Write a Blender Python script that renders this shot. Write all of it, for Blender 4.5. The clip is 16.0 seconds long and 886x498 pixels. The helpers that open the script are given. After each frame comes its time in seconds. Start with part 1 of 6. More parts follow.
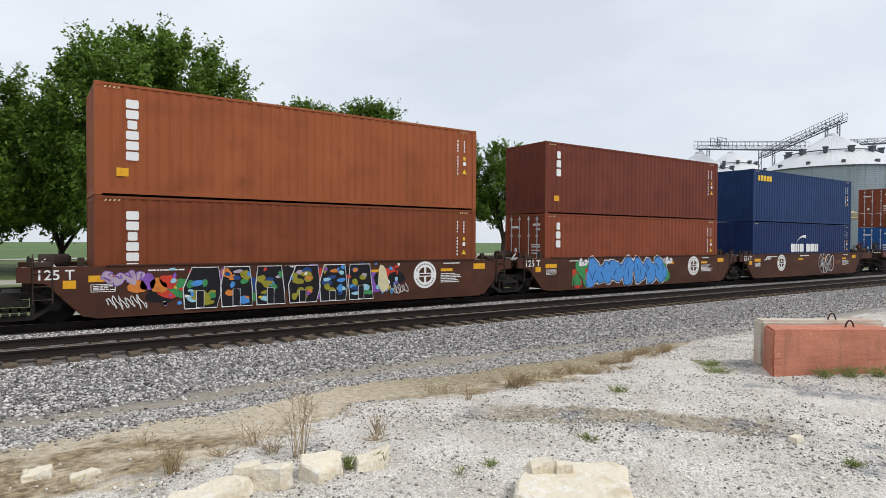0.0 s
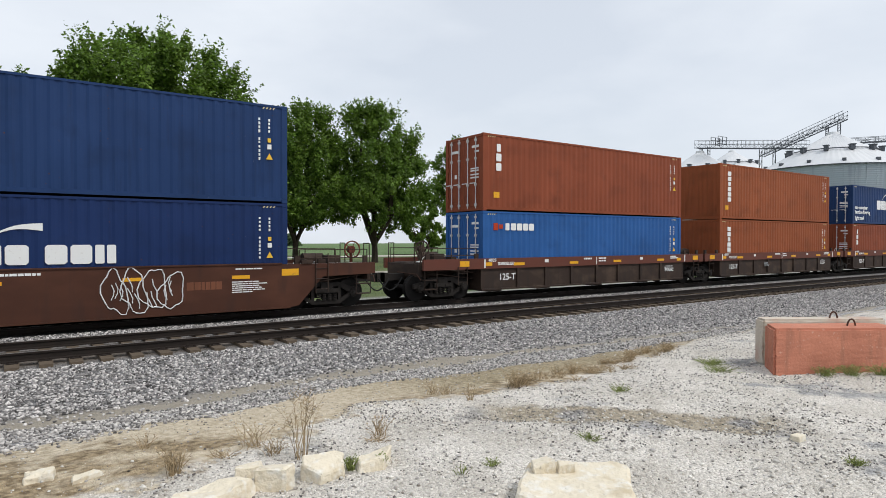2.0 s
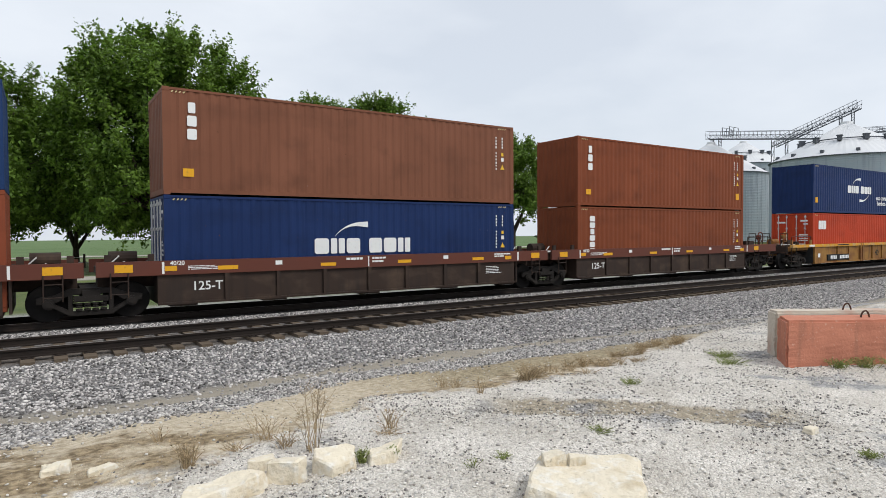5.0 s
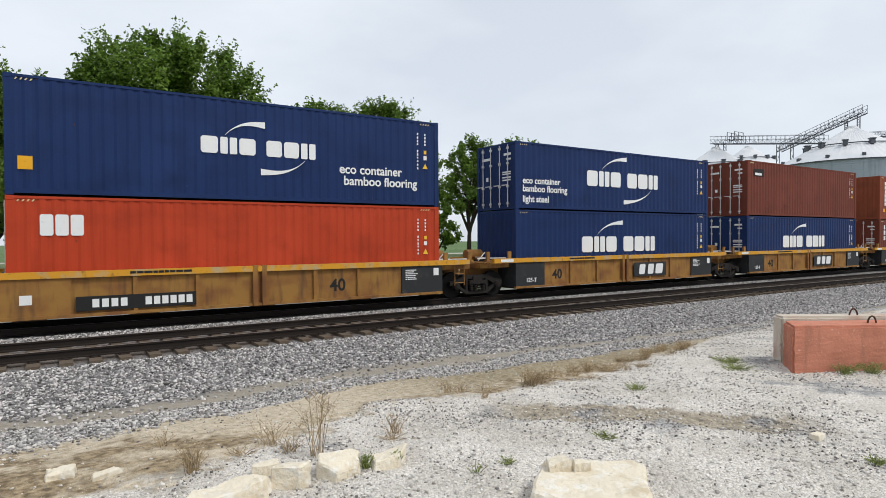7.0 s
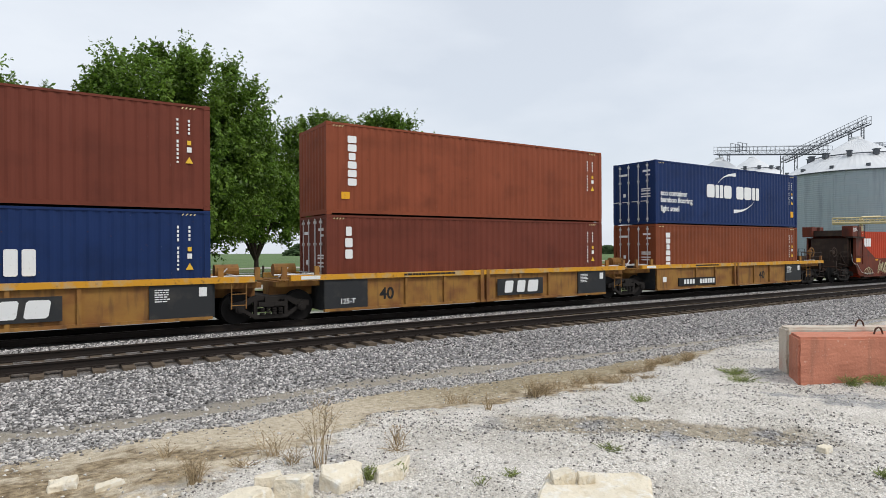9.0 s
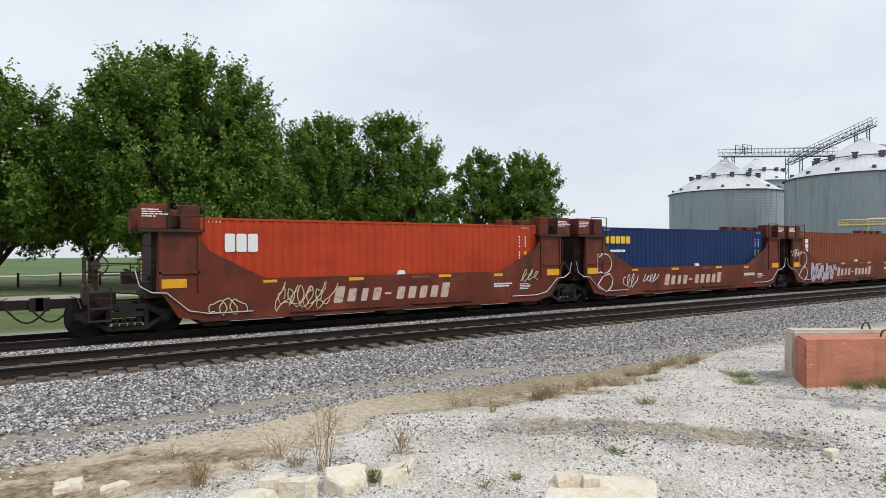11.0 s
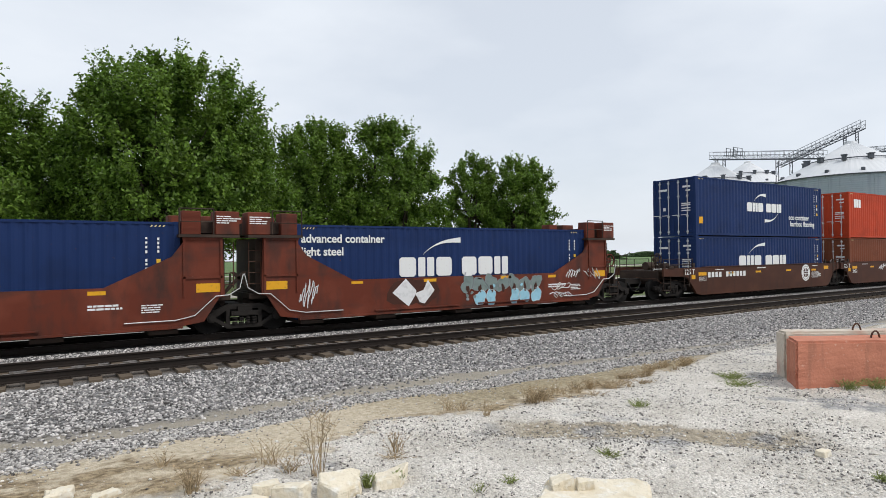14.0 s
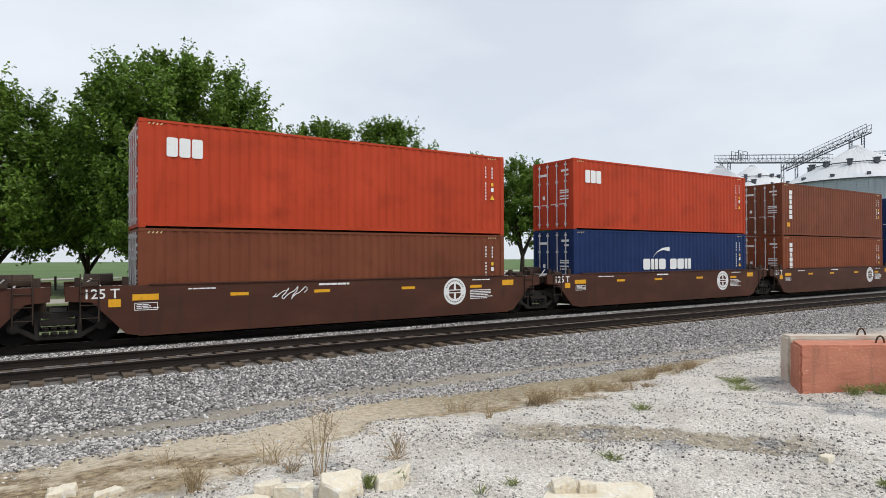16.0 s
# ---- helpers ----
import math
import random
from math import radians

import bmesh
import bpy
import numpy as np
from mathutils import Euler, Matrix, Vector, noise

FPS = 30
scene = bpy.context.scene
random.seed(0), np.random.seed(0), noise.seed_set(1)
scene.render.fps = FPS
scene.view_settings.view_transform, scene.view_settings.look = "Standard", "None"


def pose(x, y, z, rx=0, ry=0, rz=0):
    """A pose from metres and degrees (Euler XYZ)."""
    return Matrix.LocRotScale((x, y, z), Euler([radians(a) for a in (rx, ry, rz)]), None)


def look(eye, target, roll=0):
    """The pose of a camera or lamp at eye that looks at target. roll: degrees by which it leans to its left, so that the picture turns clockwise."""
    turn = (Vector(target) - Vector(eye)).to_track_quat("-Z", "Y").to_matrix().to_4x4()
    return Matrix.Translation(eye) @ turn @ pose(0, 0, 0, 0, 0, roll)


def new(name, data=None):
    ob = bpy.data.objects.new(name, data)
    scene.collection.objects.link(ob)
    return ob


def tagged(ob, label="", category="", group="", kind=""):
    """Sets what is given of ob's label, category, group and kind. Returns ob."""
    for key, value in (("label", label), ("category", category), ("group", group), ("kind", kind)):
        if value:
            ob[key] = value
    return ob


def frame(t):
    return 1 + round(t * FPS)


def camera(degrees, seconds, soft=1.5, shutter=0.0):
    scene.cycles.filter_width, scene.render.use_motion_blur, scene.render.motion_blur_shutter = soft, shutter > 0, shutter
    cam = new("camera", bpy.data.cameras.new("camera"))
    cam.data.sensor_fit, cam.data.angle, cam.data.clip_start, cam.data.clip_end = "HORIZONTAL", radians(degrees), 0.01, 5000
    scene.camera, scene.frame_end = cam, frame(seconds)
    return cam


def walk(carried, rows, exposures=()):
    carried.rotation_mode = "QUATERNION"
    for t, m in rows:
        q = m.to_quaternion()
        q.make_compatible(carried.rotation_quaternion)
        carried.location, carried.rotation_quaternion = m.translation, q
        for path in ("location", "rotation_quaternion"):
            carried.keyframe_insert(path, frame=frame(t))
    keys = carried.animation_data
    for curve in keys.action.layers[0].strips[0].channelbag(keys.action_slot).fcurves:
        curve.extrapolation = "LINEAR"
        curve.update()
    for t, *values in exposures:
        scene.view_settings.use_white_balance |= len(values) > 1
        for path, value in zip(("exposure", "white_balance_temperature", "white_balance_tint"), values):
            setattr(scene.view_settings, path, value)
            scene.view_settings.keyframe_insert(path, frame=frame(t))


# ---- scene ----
EYE = (0.0, 0.0, 2.18)  # z = 0 is the top of the rails
SIDE = 17.59  # the containers' near side
FAR_TRACK, NEAR_TRACK = SIDE + 1.219, 14.83
LENGTH = 12.192


# ---- camera: a phone held still, swaying a little; seconds, yaw, pitch, roll in degrees ----
SWAY = [
    (0, 34.547, -0.944, 0.358),
    (0.5, 34.698, -0.955, 0.174),
    (1, 34.752, -0.858, 0.007),
    (1.5, 34.627, -0.861, 0.008),
    (2, 34.462, -0.910, 0.072),
    (2.5, 34.100, -0.949, 0.093),
    (3, 33.899, -1.237, 0.051),
    (3.5, 33.708, -1.456, -0.183),
    (4, 33.697, -1.615, -0.209),
    (6.5, 33.221, -1.196, -0.369),
    (7, 33.157, -1.064, -0.282),
    (7.5, 33.022, -0.864, -0.264),
    (8, 32.975, -0.584, -0.021),
    (8.5, 32.984, -0.341, 0.006),
    (9, 32.817, -0.054, -0.252),
    (11.5, 32.418, 0.212, -0.265),
    (12, 33.251, 0.171, -0.177),
    (12.5, 33.643, 0.242, -0.191),
    (13, 33.668, 0.395, -0.270),
    (13.5, 33.381, 0.485, -0.306),
    (14, 33.085, 0.539, -0.600),
    (14.5, 33.142, 0.583, -0.475),
    (15, 32.958, 0.630, -0.167),
    (15.5, 32.841, 0.622, -0.378),
    (16, 32.748, 0.660, -0.139),
]


def aim(yaw, pitch, roll):
    a, b = radians(yaw), radians(pitch)
    way = Vector((math.sin(a) * math.cos(b), math.cos(a) * math.cos(b), math.sin(b)))
    return look(EYE, Vector(EYE) + way * 20, roll)


cam = camera(72.657, 16.0, soft=0.7)
walk(cam, [(t, aim(yaw, pitch, roll)) for t, yaw, pitch, roll in SWAY])

# ---- light: bright overcast ----
world = bpy.data.worlds.new("overcast_sky")
scene.world = world
world.use_nodes = True
wn, wl = world.node_tree.nodes, world.node_tree.links
wn.clear()
sky = wn.new("ShaderNodeTexSky")
sky.sky_type, sky.sun_disc = "NISHITA", False
SUN_UP, SUN_ROUND = radians(52), radians(150)
sky.sun_elevation, sky.sun_rotation = SUN_UP, SUN_ROUND
sky.air_density, sky.dust_density = 1.0, 2.0
coord = wn.new("ShaderNodeTexCoord")
cloud = wn.new("ShaderNodeTexNoise")
cloud.inputs["Scale"].default_value, cloud.inputs["Detail"].default_value = 2.2, 5
stretch = wn.new("ShaderNodeMapping")
stretch.inputs["Scale"].default_value = (1, 1, 2.6)
wl.new(coord.outputs["Generated"], stretch.inputs["Vector"])
wl.new(stretch.outputs["Vector"], cloud.inputs["Vector"])
cover = wn.new("ShaderNodeMapRange")
cover.inputs["From Min"].default_value, cover.inputs["From Max"].default_value = 0.35, 0.62
cover.inputs["To Min"].default_value, cover.inputs["To Max"].default_value = 0.74, 0.97
wl.new(cloud.outputs["Fac"], cover.inputs["Value"])
veil = wn.new("ShaderNodeMix")
veil.data_type = "RGBA"
dim = wn.new("ShaderNodeMix")
dim.data_type, dim.blend_type = "RGBA", "MULTIPLY"
dim.inputs["Factor"].default_value = 1
dim.inputs["B"].default_value = (0.11, 0.11, 0.11, 1)
wl.new(sky.outputs["Color"], dim.inputs["A"])
wl.new(cover.outputs["Result"], veil.inputs["Factor"])
wl.new(dim.outputs["Result"], veil.inputs["A"])
veil.inputs["B"].default_value = (0.80, 0.85, 0.92, 1)
back = wn.new("ShaderNodeBackground")
back.inputs["Strength"].default_value = 1.1
wl.new(veil.outputs["Result"], back.inputs["Color"])
wl.new(back.outputs["Background"], wn.new("ShaderNodeOutputWorld").inputs["Surface"])

sun = new("sun", bpy.data.lights.new("sun", "SUN"))
sun.data.energy, sun.data.angle, sun.data.color = 2.0, radians(14), (1, 0.96, 0.9)
toward = Vector((math.sin(SUN_ROUND) * math.cos(SUN_UP), math.cos(SUN_ROUND) * math.cos(SUN_UP), math.sin(SUN_UP)))
sun.matrix_world = look(toward * 50, (0, 0, 0))
scene.view_settings.exposure = -0.06

# ---- materials ----
def material(name, colour, rough=0.6, metal=0.0, spots=(), bump=0.0, bump_scale=40.0, island=0.0, space="Object"):
    """A node material. spots: (scale, colour, low, high) layers of noise stains laid over the base colour."""
    m = bpy.data.materials.new(name)
    m.use_nodes = True
    n, l = m.node_tree.nodes, m.node_tree.links
    b = n["Principled BSDF"]
    b.inputs["Roughness"].default_value, b.inputs["Metallic"].default_value = rough, metal
    b.inputs["Base Color"].default_value = (*colour, 1)
    b.inputs["Specular IOR Level"].default_value = 0.2
    tc = n.new("ShaderNodeTexCoord")
    last = None
    for scale, tint, low, high in spots:
        mp = n.new("ShaderNodeMapping")
        mp.inputs["Scale"].default_value = scale if isinstance(scale, tuple) else (scale,) * 3
        l.new(tc.outputs[space], mp.inputs["Vector"])
        no = n.new("ShaderNodeTexNoise")
        no.inputs["Scale"].default_value, no.inputs["Detail"].default_value = 1, 6
        l.new(mp.outputs["Vector"], no.inputs["Vector"])
        ramp = n.new("ShaderNodeMapRange")
        ramp.inputs["From Min"].default_value, ramp.inputs["From Max"].default_value = low, high
        l.new(no.outputs["Fac"], ramp.inputs["Value"])
        mix = n.new("ShaderNodeMix")
        mix.data_type = "RGBA"
        mix.inputs["B"].default_value = (*tint, 1)
        if last:
            l.new(last, mix.inputs["A"])
        else:
            mix.inputs["A"].default_value = (*colour, 1)
        l.new(ramp.outputs["Result"], mix.inputs["Factor"])
        last = mix.outputs["Result"]
    if island:
        geo = n.new("ShaderNodeNewGeometry")
        vary = n.new("ShaderNodeMapRange")
        vary.inputs["To Min"].default_value, vary.inputs["To Max"].default_value = 1 - island, 1 + island
        l.new(geo.outputs["Random Per Island"], vary.inputs["Value"])
        hsv = n.new("ShaderNodeHueSaturation")
        hsv.inputs["Color"].default_value = (*colour, 1)
        if last:
            l.new(last, hsv.inputs["Color"])
        l.new(vary.outputs["Result"], hsv.inputs["Value"])
        last = hsv.outputs["Color"]
    if last:
        l.new(last, b.inputs["Base Color"])
    if bump:
        no = n.new("ShaderNodeTexNoise")
        no.inputs["Scale"].default_value, no.inputs["Detail"].default_value = bump_scale, 4
        l.new(tc.outputs[space], no.inputs["Vector"])
        bp = n.new("ShaderNodeBump")
        bp.inputs["Strength"].default_value, bp.inputs["Distance"].default_value = bump, 0.02
        l.new(no.outputs["Fac"], bp.inputs["Height"])
        l.new(bp.outputs["Normal"], b.inputs["Normal"])
    return m


def paint(name, colour, rough=0.62, dirt=0.35):
    """Weathered container paint: sun-faded patches, vertical streaks, specks of rust."""
    colour = tuple(c * k for c, k in zip(colour, (0.80, 0.82, 0.66 if colour[0] > colour[2] else 0.84)))
    faded = tuple(min(1, c * 1.28 + 0.004) for c in colour)
    dark = tuple(c * 0.62 for c in colour)
    return material(name, colour, rough, 0.0, [
        ((0.5, 1, 0.35), faded, 0.48, 0.95), ((5, 5, 0.5), dark, 0.56, 0.56 + dirt), ((0.9, 1, 1.1), tuple(c * 0.78 for c in colour), 0.5, 0.72), ((9, 9, 9), (0.09, 0.035, 0.015), 0.70, 0.78), ((22, 22, 3), tuple(c * 0.5 + 0.22 for c in colour), 0.76, 0.8)], 0.05, 6)


PAINTS = {
    "tan": paint("faded_tan_paint", (0.355, 0.097, 0.043)),
    "rust": paint("oxide_red_paint", (0.235, 0.06, 0.028)),
    "sienna": paint("sienna_paint", (0.31, 0.082, 0.036)),
    "brick": paint("brick_red_paint", (0.27, 0.066, 0.036)),
    "maroon": paint("maroon_paint", (0.175, 0.042, 0.030)),
    "pink": paint("faded_maroon_paint", (0.225, 0.085, 0.058)),
    "umber": paint("umber_brown_paint", (0.20, 0.058, 0.033)),
    "orange": paint("orange_red_paint", (0.52, 0.056, 0.022)),
    "navy": paint("navy_paint", (0.0085, 0.029, 0.112), 0.58),
    "slate": paint("worn_blue_paint", (0.013, 0.042, 0.132), 0.6, 0.25),
    "azure": paint("azure_paint", (0.026, 0.115, 0.34), 0.58),
}
FADED = material("faded_lettering", (0.52, 0.40, 0.34), 0.7, 0, [(6, (0.3, 0.15, 0.1), 0.55, 0.75)])
CREAM = material("cream_stripes", (0.62, 0.52, 0.28), 0.6)
WHITE = material("white_marking", (0.75, 0.76, 0.75), 0.6, 0, [(14, (0.5, 0.48, 0.45), 0.6, 0.85)])
YELLOW = material("yellow_reflector", (0.72, 0.36, 0.02), 0.5, 0, [(9, (0.35, 0.2, 0.05), 0.58, 0.8)])
GOLD = material("yellow_lettering", (0.75, 0.47, 0.05), 0.6)
BLACK = material("black_marking", (0.02, 0.02, 0.02), 0.7)
GALV = material("galvanised_rod", (0.58, 0.58, 0.57), 0.5, 0.1, [(8, (0.25, 0.2, 0.16), 0.6, 0.8)])
CAST = material("rusty_casting", (0.07, 0.035, 0.025), 0.7, 0, [(12, (0.14, 0.06, 0.03), 0.5, 0.8)])
GREASE = material("bogie_iron", (0.021, 0.018, 0.016), 0.8, 0.0, [(4, (0.03, 0.025, 0.021), 0.55, 0.85)], 0.2, 30)
WHEEL = material("sooty_wheel", (0.010, 0.009, 0.0085), 0.8, 0, [(4, (0.02, 0.017, 0.015), 0.55, 0.85)])
STEEL = material("polished_tread", (0.3, 0.29, 0.28), 0.35, 0.9)
CAR_BROWN = material("brown_car_paint", (0.062, 0.024, 0.0145), 0.62, 0, [((0.7, 1, 1.6), (0.092, 0.036, 0.021), 0.45, 0.8), ((3, 3, 0.6), (0.04, 0.02, 0.016), 0.55, 0.85)], 0.06, 8)
CAR_DARK = material("grimy_umber_paint", (0.040, 0.026, 0.020), 0.7, 0, [((1.2, 1, 2), (0.09, 0.06, 0.042), 0.5, 0.8), ((4, 4, 0.6), (0.025, 0.02, 0.018), 0.5, 0.8)], 0.1, 10)
CAR_FLANGE = material("dull_red_paint", (0.12, 0.04, 0.027), 0.6, 0, [((1, 1, 1), (0.1, 0.04, 0.03), 0.45, 0.8)], 0.05, 10)
CAR_YELLOW = material("rusty_yellow_paint", (0.30, 0.155, 0.04), 0.65, 0, [((1.4, 1, 1.8), (0.20, 0.085, 0.03), 0.42, 0.68), ((5, 5, 0.8), (0.09, 0.05, 0.028), 0.52, 0.8)], 0.1, 12)
CAR_EDGE = material("bright_yellow_chord", (0.60, 0.29, 0.025), 0.6, 0, [((3, 3, 3), (0.42, 0.33, 0.2), 0.5, 0.7), ((7, 7, 7), (0.15, 0.08, 0.04), 0.6, 0.8)])
CAR_BLACK = material("black_panel_paint", (0.028, 0.03, 0.032), 0.6, 0, [(3, (0.06, 0.055, 0.05), 0.5, 0.8)], 0.05, 10)
CAR_RED = material("red_oxide_car_paint", (0.125, 0.028, 0.0145), 0.62, 0, [((0.8, 1, 1), (0.19, 0.052, 0.03), 0.48, 0.8), ((2.5, 2.5, 1), (0.055, 0.024, 0.018), 0.46, 0.72), ((0.5, 1, 1.5), (0.045, 0.026, 0.021), 0.56, 0.74)], 0.12, 10)
RAIL = material("rail_steel", (0.022, 0.016, 0.013), 0.7, 0.0, [(5, (0.018, 0.014, 0.012), 0.4, 0.7)])
RAILHEAD = material("worn_rail_head", (0.3, 0.28, 0.26), 0.45, 0.6)
TIE = material("weathered_timber_tie", (0.12, 0.093, 0.066), 0.85, 0, [((1.5, 12, 12), (0.10, 0.075, 0.055), 0.4, 0.7), (3, (0.22, 0.175, 0.125), 0.55, 0.8)], 0.5, 25)


def blend(n, l, fac, a, b):
    mix = n.new("ShaderNodeMix")
    mix.data_type = "RGBA"
    for socket, v in (("Factor", fac), ("A", a), ("B", b)):
        if isinstance(v, (int, float)):
            mix.inputs[socket].default_value = v
        elif isinstance(v, tuple):
            mix.inputs[socket].default_value = (*v, 1)
        else:
            l.new(v, mix.inputs[socket])
    return mix.outputs["Result"]


def ramp_of(n, l, value, low, high):
    r = n.new("ShaderNodeMapRange")
    r.inputs["From Min"].default_value, r.inputs["From Max"].default_value = low, high
    l.new(value, r.inputs["Value"])
    return r.outputs["Result"]


def maths(n, l, op, a, b):
    k = n.new("ShaderNodeMath")
    k.operation = op
    for i, v in enumerate((a, b)):
        if isinstance(v, (int, float)):
            k.inputs[i].default_value = v
        else:
            l.new(v, k.inputs[i])
    return k.outputs[0]


def noise_of(n, l, where, scale, detail=5):
    k = n.new("ShaderNodeTexNoise")
    k.inputs["Scale"].default_value, k.inputs["Detail"].default_value = scale, detail
    l.new(where, k.inputs["Vector"])
    return k.outputs["Fac"]


# the winding edges of the ground's bands, as x, y
LOT_EDGE = [(0.3, 4.85), (1.2, 5.0), (2.3, 5.75), (3.1, 6.1), (4.2, 5.5), (5.5, 5.5), (6.9, 5.72), (8.6, 6.05), (11.5, 7.2)]
SAND_EDGE = [(-0.4, 6.9), (0.6, 6.4), (1.0, 6.0), (1.8, 5.55), (3.0, 6.2), (4.2, 5.9), (8.6, 6.2), (11.5, 7.2)]
STRIP_NEAR = [(-0.4, 7.05), (0.6, 6.9), (1.2, 7.15), (2.5, 7.45), (3.6, 7.95), (4.5, 7.9), (5.5, 7.45), (7.4, 7.38), (10.3, 7.2), (14, 7.3)]
STRIP_FAR = [(-0.4, 8.5), (0.7, 8.3), (2.0, 8.36), (3.0, 8.85), (4.0, 9.05), (6.0, 8.9), (8.7, 8.7), (12, 8.4), (16, 7.9)]
BALLAST_EDGE = [(-0.4, 9.5), (1.5, 9.5), (3.3, 9.9), (4.5, 10.05), (6.6, 9.95), (8.2, 9.75), (9.4, 9.35), (12.8, 8.95), (17, 8.3)]


def along(course, x):
    return float(np.interp(x, [p[0] for p in course], [p[1] for p in course]))


def ground_material():
    """Limestone lot, dirt tracks, dry weeds, ballast and, past the tracks, grass, road and crops."""
    m = bpy.data.materials.new("stony_ground")
    m.use_nodes = True
    n, l = m.node_tree.nodes, m.node_tree.links
    b = n["Principled BSDF"]
    b.inputs["Roughness"].default_value = 0.92
    pos = n.new("ShaderNodeNewGeometry").outputs["Position"]
    sep = n.new("ShaderNodeSeparateXYZ")
    l.new(pos, sep.inputs[0])
    wob, fine = noise_of(n, l, pos, 0.55, 6), noise_of(n, l, pos, 4.0, 8)
    wander = maths(n, l, "ADD", maths(n, l, "MULTIPLY", maths(n, l, "SUBTRACT", wob, 0.5), 0.9), maths(n, l, "MULTIPLY", maths(n, l, "SUBTRACT", fine, 0.5), 1.1))
    across = maths(n, l, "ADD", sep.outputs["Y"], wander)

    def past(course, soft):
        """How far a spot lies beyond a winding edge, 0 to 1 over a soft border."""
        edge = course[0][1]
        for (xa, ya), (xb, yb) in zip(course, course[1:]):
            edge = maths(n, l, "ADD", maths(n, l, "MULTIPLY", ramp_of(n, l, sep.outputs["X"], xa, xb), yb - ya), edge)
        return ramp_of(n, l, maths(n, l, "SUBTRACT", across, edge), -soft, soft)

    # pebbles at two sizes
    v1, v2 = n.new("ShaderNodeTexVoronoi"), n.new("ShaderNodeTexVoronoi")
    v1.inputs["Scale"].default_value, v2.inputs["Scale"].default_value = 26, 70
    for v in (v1, v2):
        l.new(pos, v.inputs["Vector"])
    g1, g2 = (ramp_of(n, l, v.outputs["Color"], 0.1, 0.9) for v in (v1, v2))
    patch = ramp_of(n, l, noise_of(n, l, pos, 1.6, 7), 0.42, 0.62)
    lot = blend(n, l, g2, (0.46, 0.425, 0.375), (0.86, 0.815, 0.75))
    lot = blend(n, l, maths(n, l, "MULTIPLY", patch, 0.45), lot, blend(n, l, g1, (0.26, 0.225, 0.175), (0.60, 0.56, 0.49)))
    blue = ramp_of(n, l, noise_of(n, l, pos, 1.1, 8), 0.60, 0.66)
    lot = blend(n, l, maths(n, l, "MULTIPLY", blue, 0.75), lot, blend(n, l, g1, (0.10, 0.11, 0.125), (0.42, 0.42, 0.42)))
    # ballast ground: its near-black low tone paints in shade between the stones
    stone = blend(n, l, g1, (0.018, 0.018, 0.018), (0.36, 0.35, 0.345))
    stone = blend(n, l, maths(n, l, "MULTIPLY", g2, 0.3), stone, (0.26, 0.25, 0.245))
    dirt = blend(n, l, fine, (0.20, 0.175, 0.13), (0.44, 0.39, 0.31))
    dirt = blend(n, l, maths(n, l, "MULTIPLY", g2, 0.25), dirt, (0.5, 0.47, 0.42))
    clods = ramp_of(n, l, noise_of(n, l, pos, 14, 8), 0.36, 0.64)
    brown = blend(n, l, clods, (0.15, 0.105, 0.055), (0.43, 0.335, 0.205))
    sand = blend(n, l, clods, (0.47, 0.39, 0.27), (0.66, 0.575, 0.44))
    brown = blend(n, l, ramp_of(n, l, noise_of(n, l, pos, 2.6, 9), 0.46, 0.60), brown, sand)
    olive = blend(n, l, clods, (0.17, 0.13, 0.065), (0.40, 0.33, 0.2))
    chips = blend(n, l, g1, (0.10, 0.10, 0.105), (0.62, 0.60, 0.58))
    far_grass = blend(n, l, ramp_of(n, l, noise_of(n, l, pos, 0.5, 6), 0.3, 0.7), (0.05, 0.085, 0.022), (0.14, 0.17, 0.05))
    crops = blend(n, l, ramp_of(n, l, noise_of(n, l, pos, 0.03, 4), 0.35, 0.65), (0.07, 0.13, 0.03), (0.10, 0.16, 0.05))
    gravel_road = (0.42, 0.39, 0.34)

    # edges from the lot to the ballast: weedy earth, pale sand, a gravel strip, dirt, ballast
    last = blend(n, l, past(LOT_EDGE, 0.1), lot, brown)
    last = blend(n, l, past(SAND_EDGE, 0.22), last, blend(n, l, maths(n, l, "MULTIPLY", ramp_of(n, l, sep.outputs["X"], 3.2, 5.0), 0.8), sand, olive))
    last = blend(n, l, past(STRIP_NEAR, 0.1), last, chips)
    last = blend(n, l, past(STRIP_FAR, 0.14), last, dirt)
    last = blend(n, l, past(BALLAST_EDGE, 0.25), last, stone)
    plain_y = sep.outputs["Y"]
    # the train's shade is painted into the ballast as a near-black strip
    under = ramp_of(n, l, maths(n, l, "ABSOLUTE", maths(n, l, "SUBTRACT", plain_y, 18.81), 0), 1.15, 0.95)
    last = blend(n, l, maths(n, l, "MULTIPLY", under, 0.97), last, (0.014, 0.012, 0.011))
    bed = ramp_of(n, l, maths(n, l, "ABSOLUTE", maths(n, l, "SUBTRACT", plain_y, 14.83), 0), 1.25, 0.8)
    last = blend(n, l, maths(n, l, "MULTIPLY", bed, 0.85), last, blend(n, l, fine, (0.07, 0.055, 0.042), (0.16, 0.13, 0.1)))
    for c, edge, soft in ((chips, 20.8, 0.2), (far_grass, 26.5, 0.8), (gravel_road, 44.0, 0.6), (far_grass, 49.0, 0.6), (gravel_road, 96.0, 1.0), (crops, 104.0, 1.0)):
        last = blend(n, l, ramp_of(n, l, plain_y, edge - soft, edge + soft), last, c)
    # a shallow washed-out channel of earthy gravel across the lot, dark stones beside it
    stripe = maths(n, l, "ADD", sep.outputs["Y"], maths(n, l, "MULTIPLY", sep.outputs["X"], 1.05))
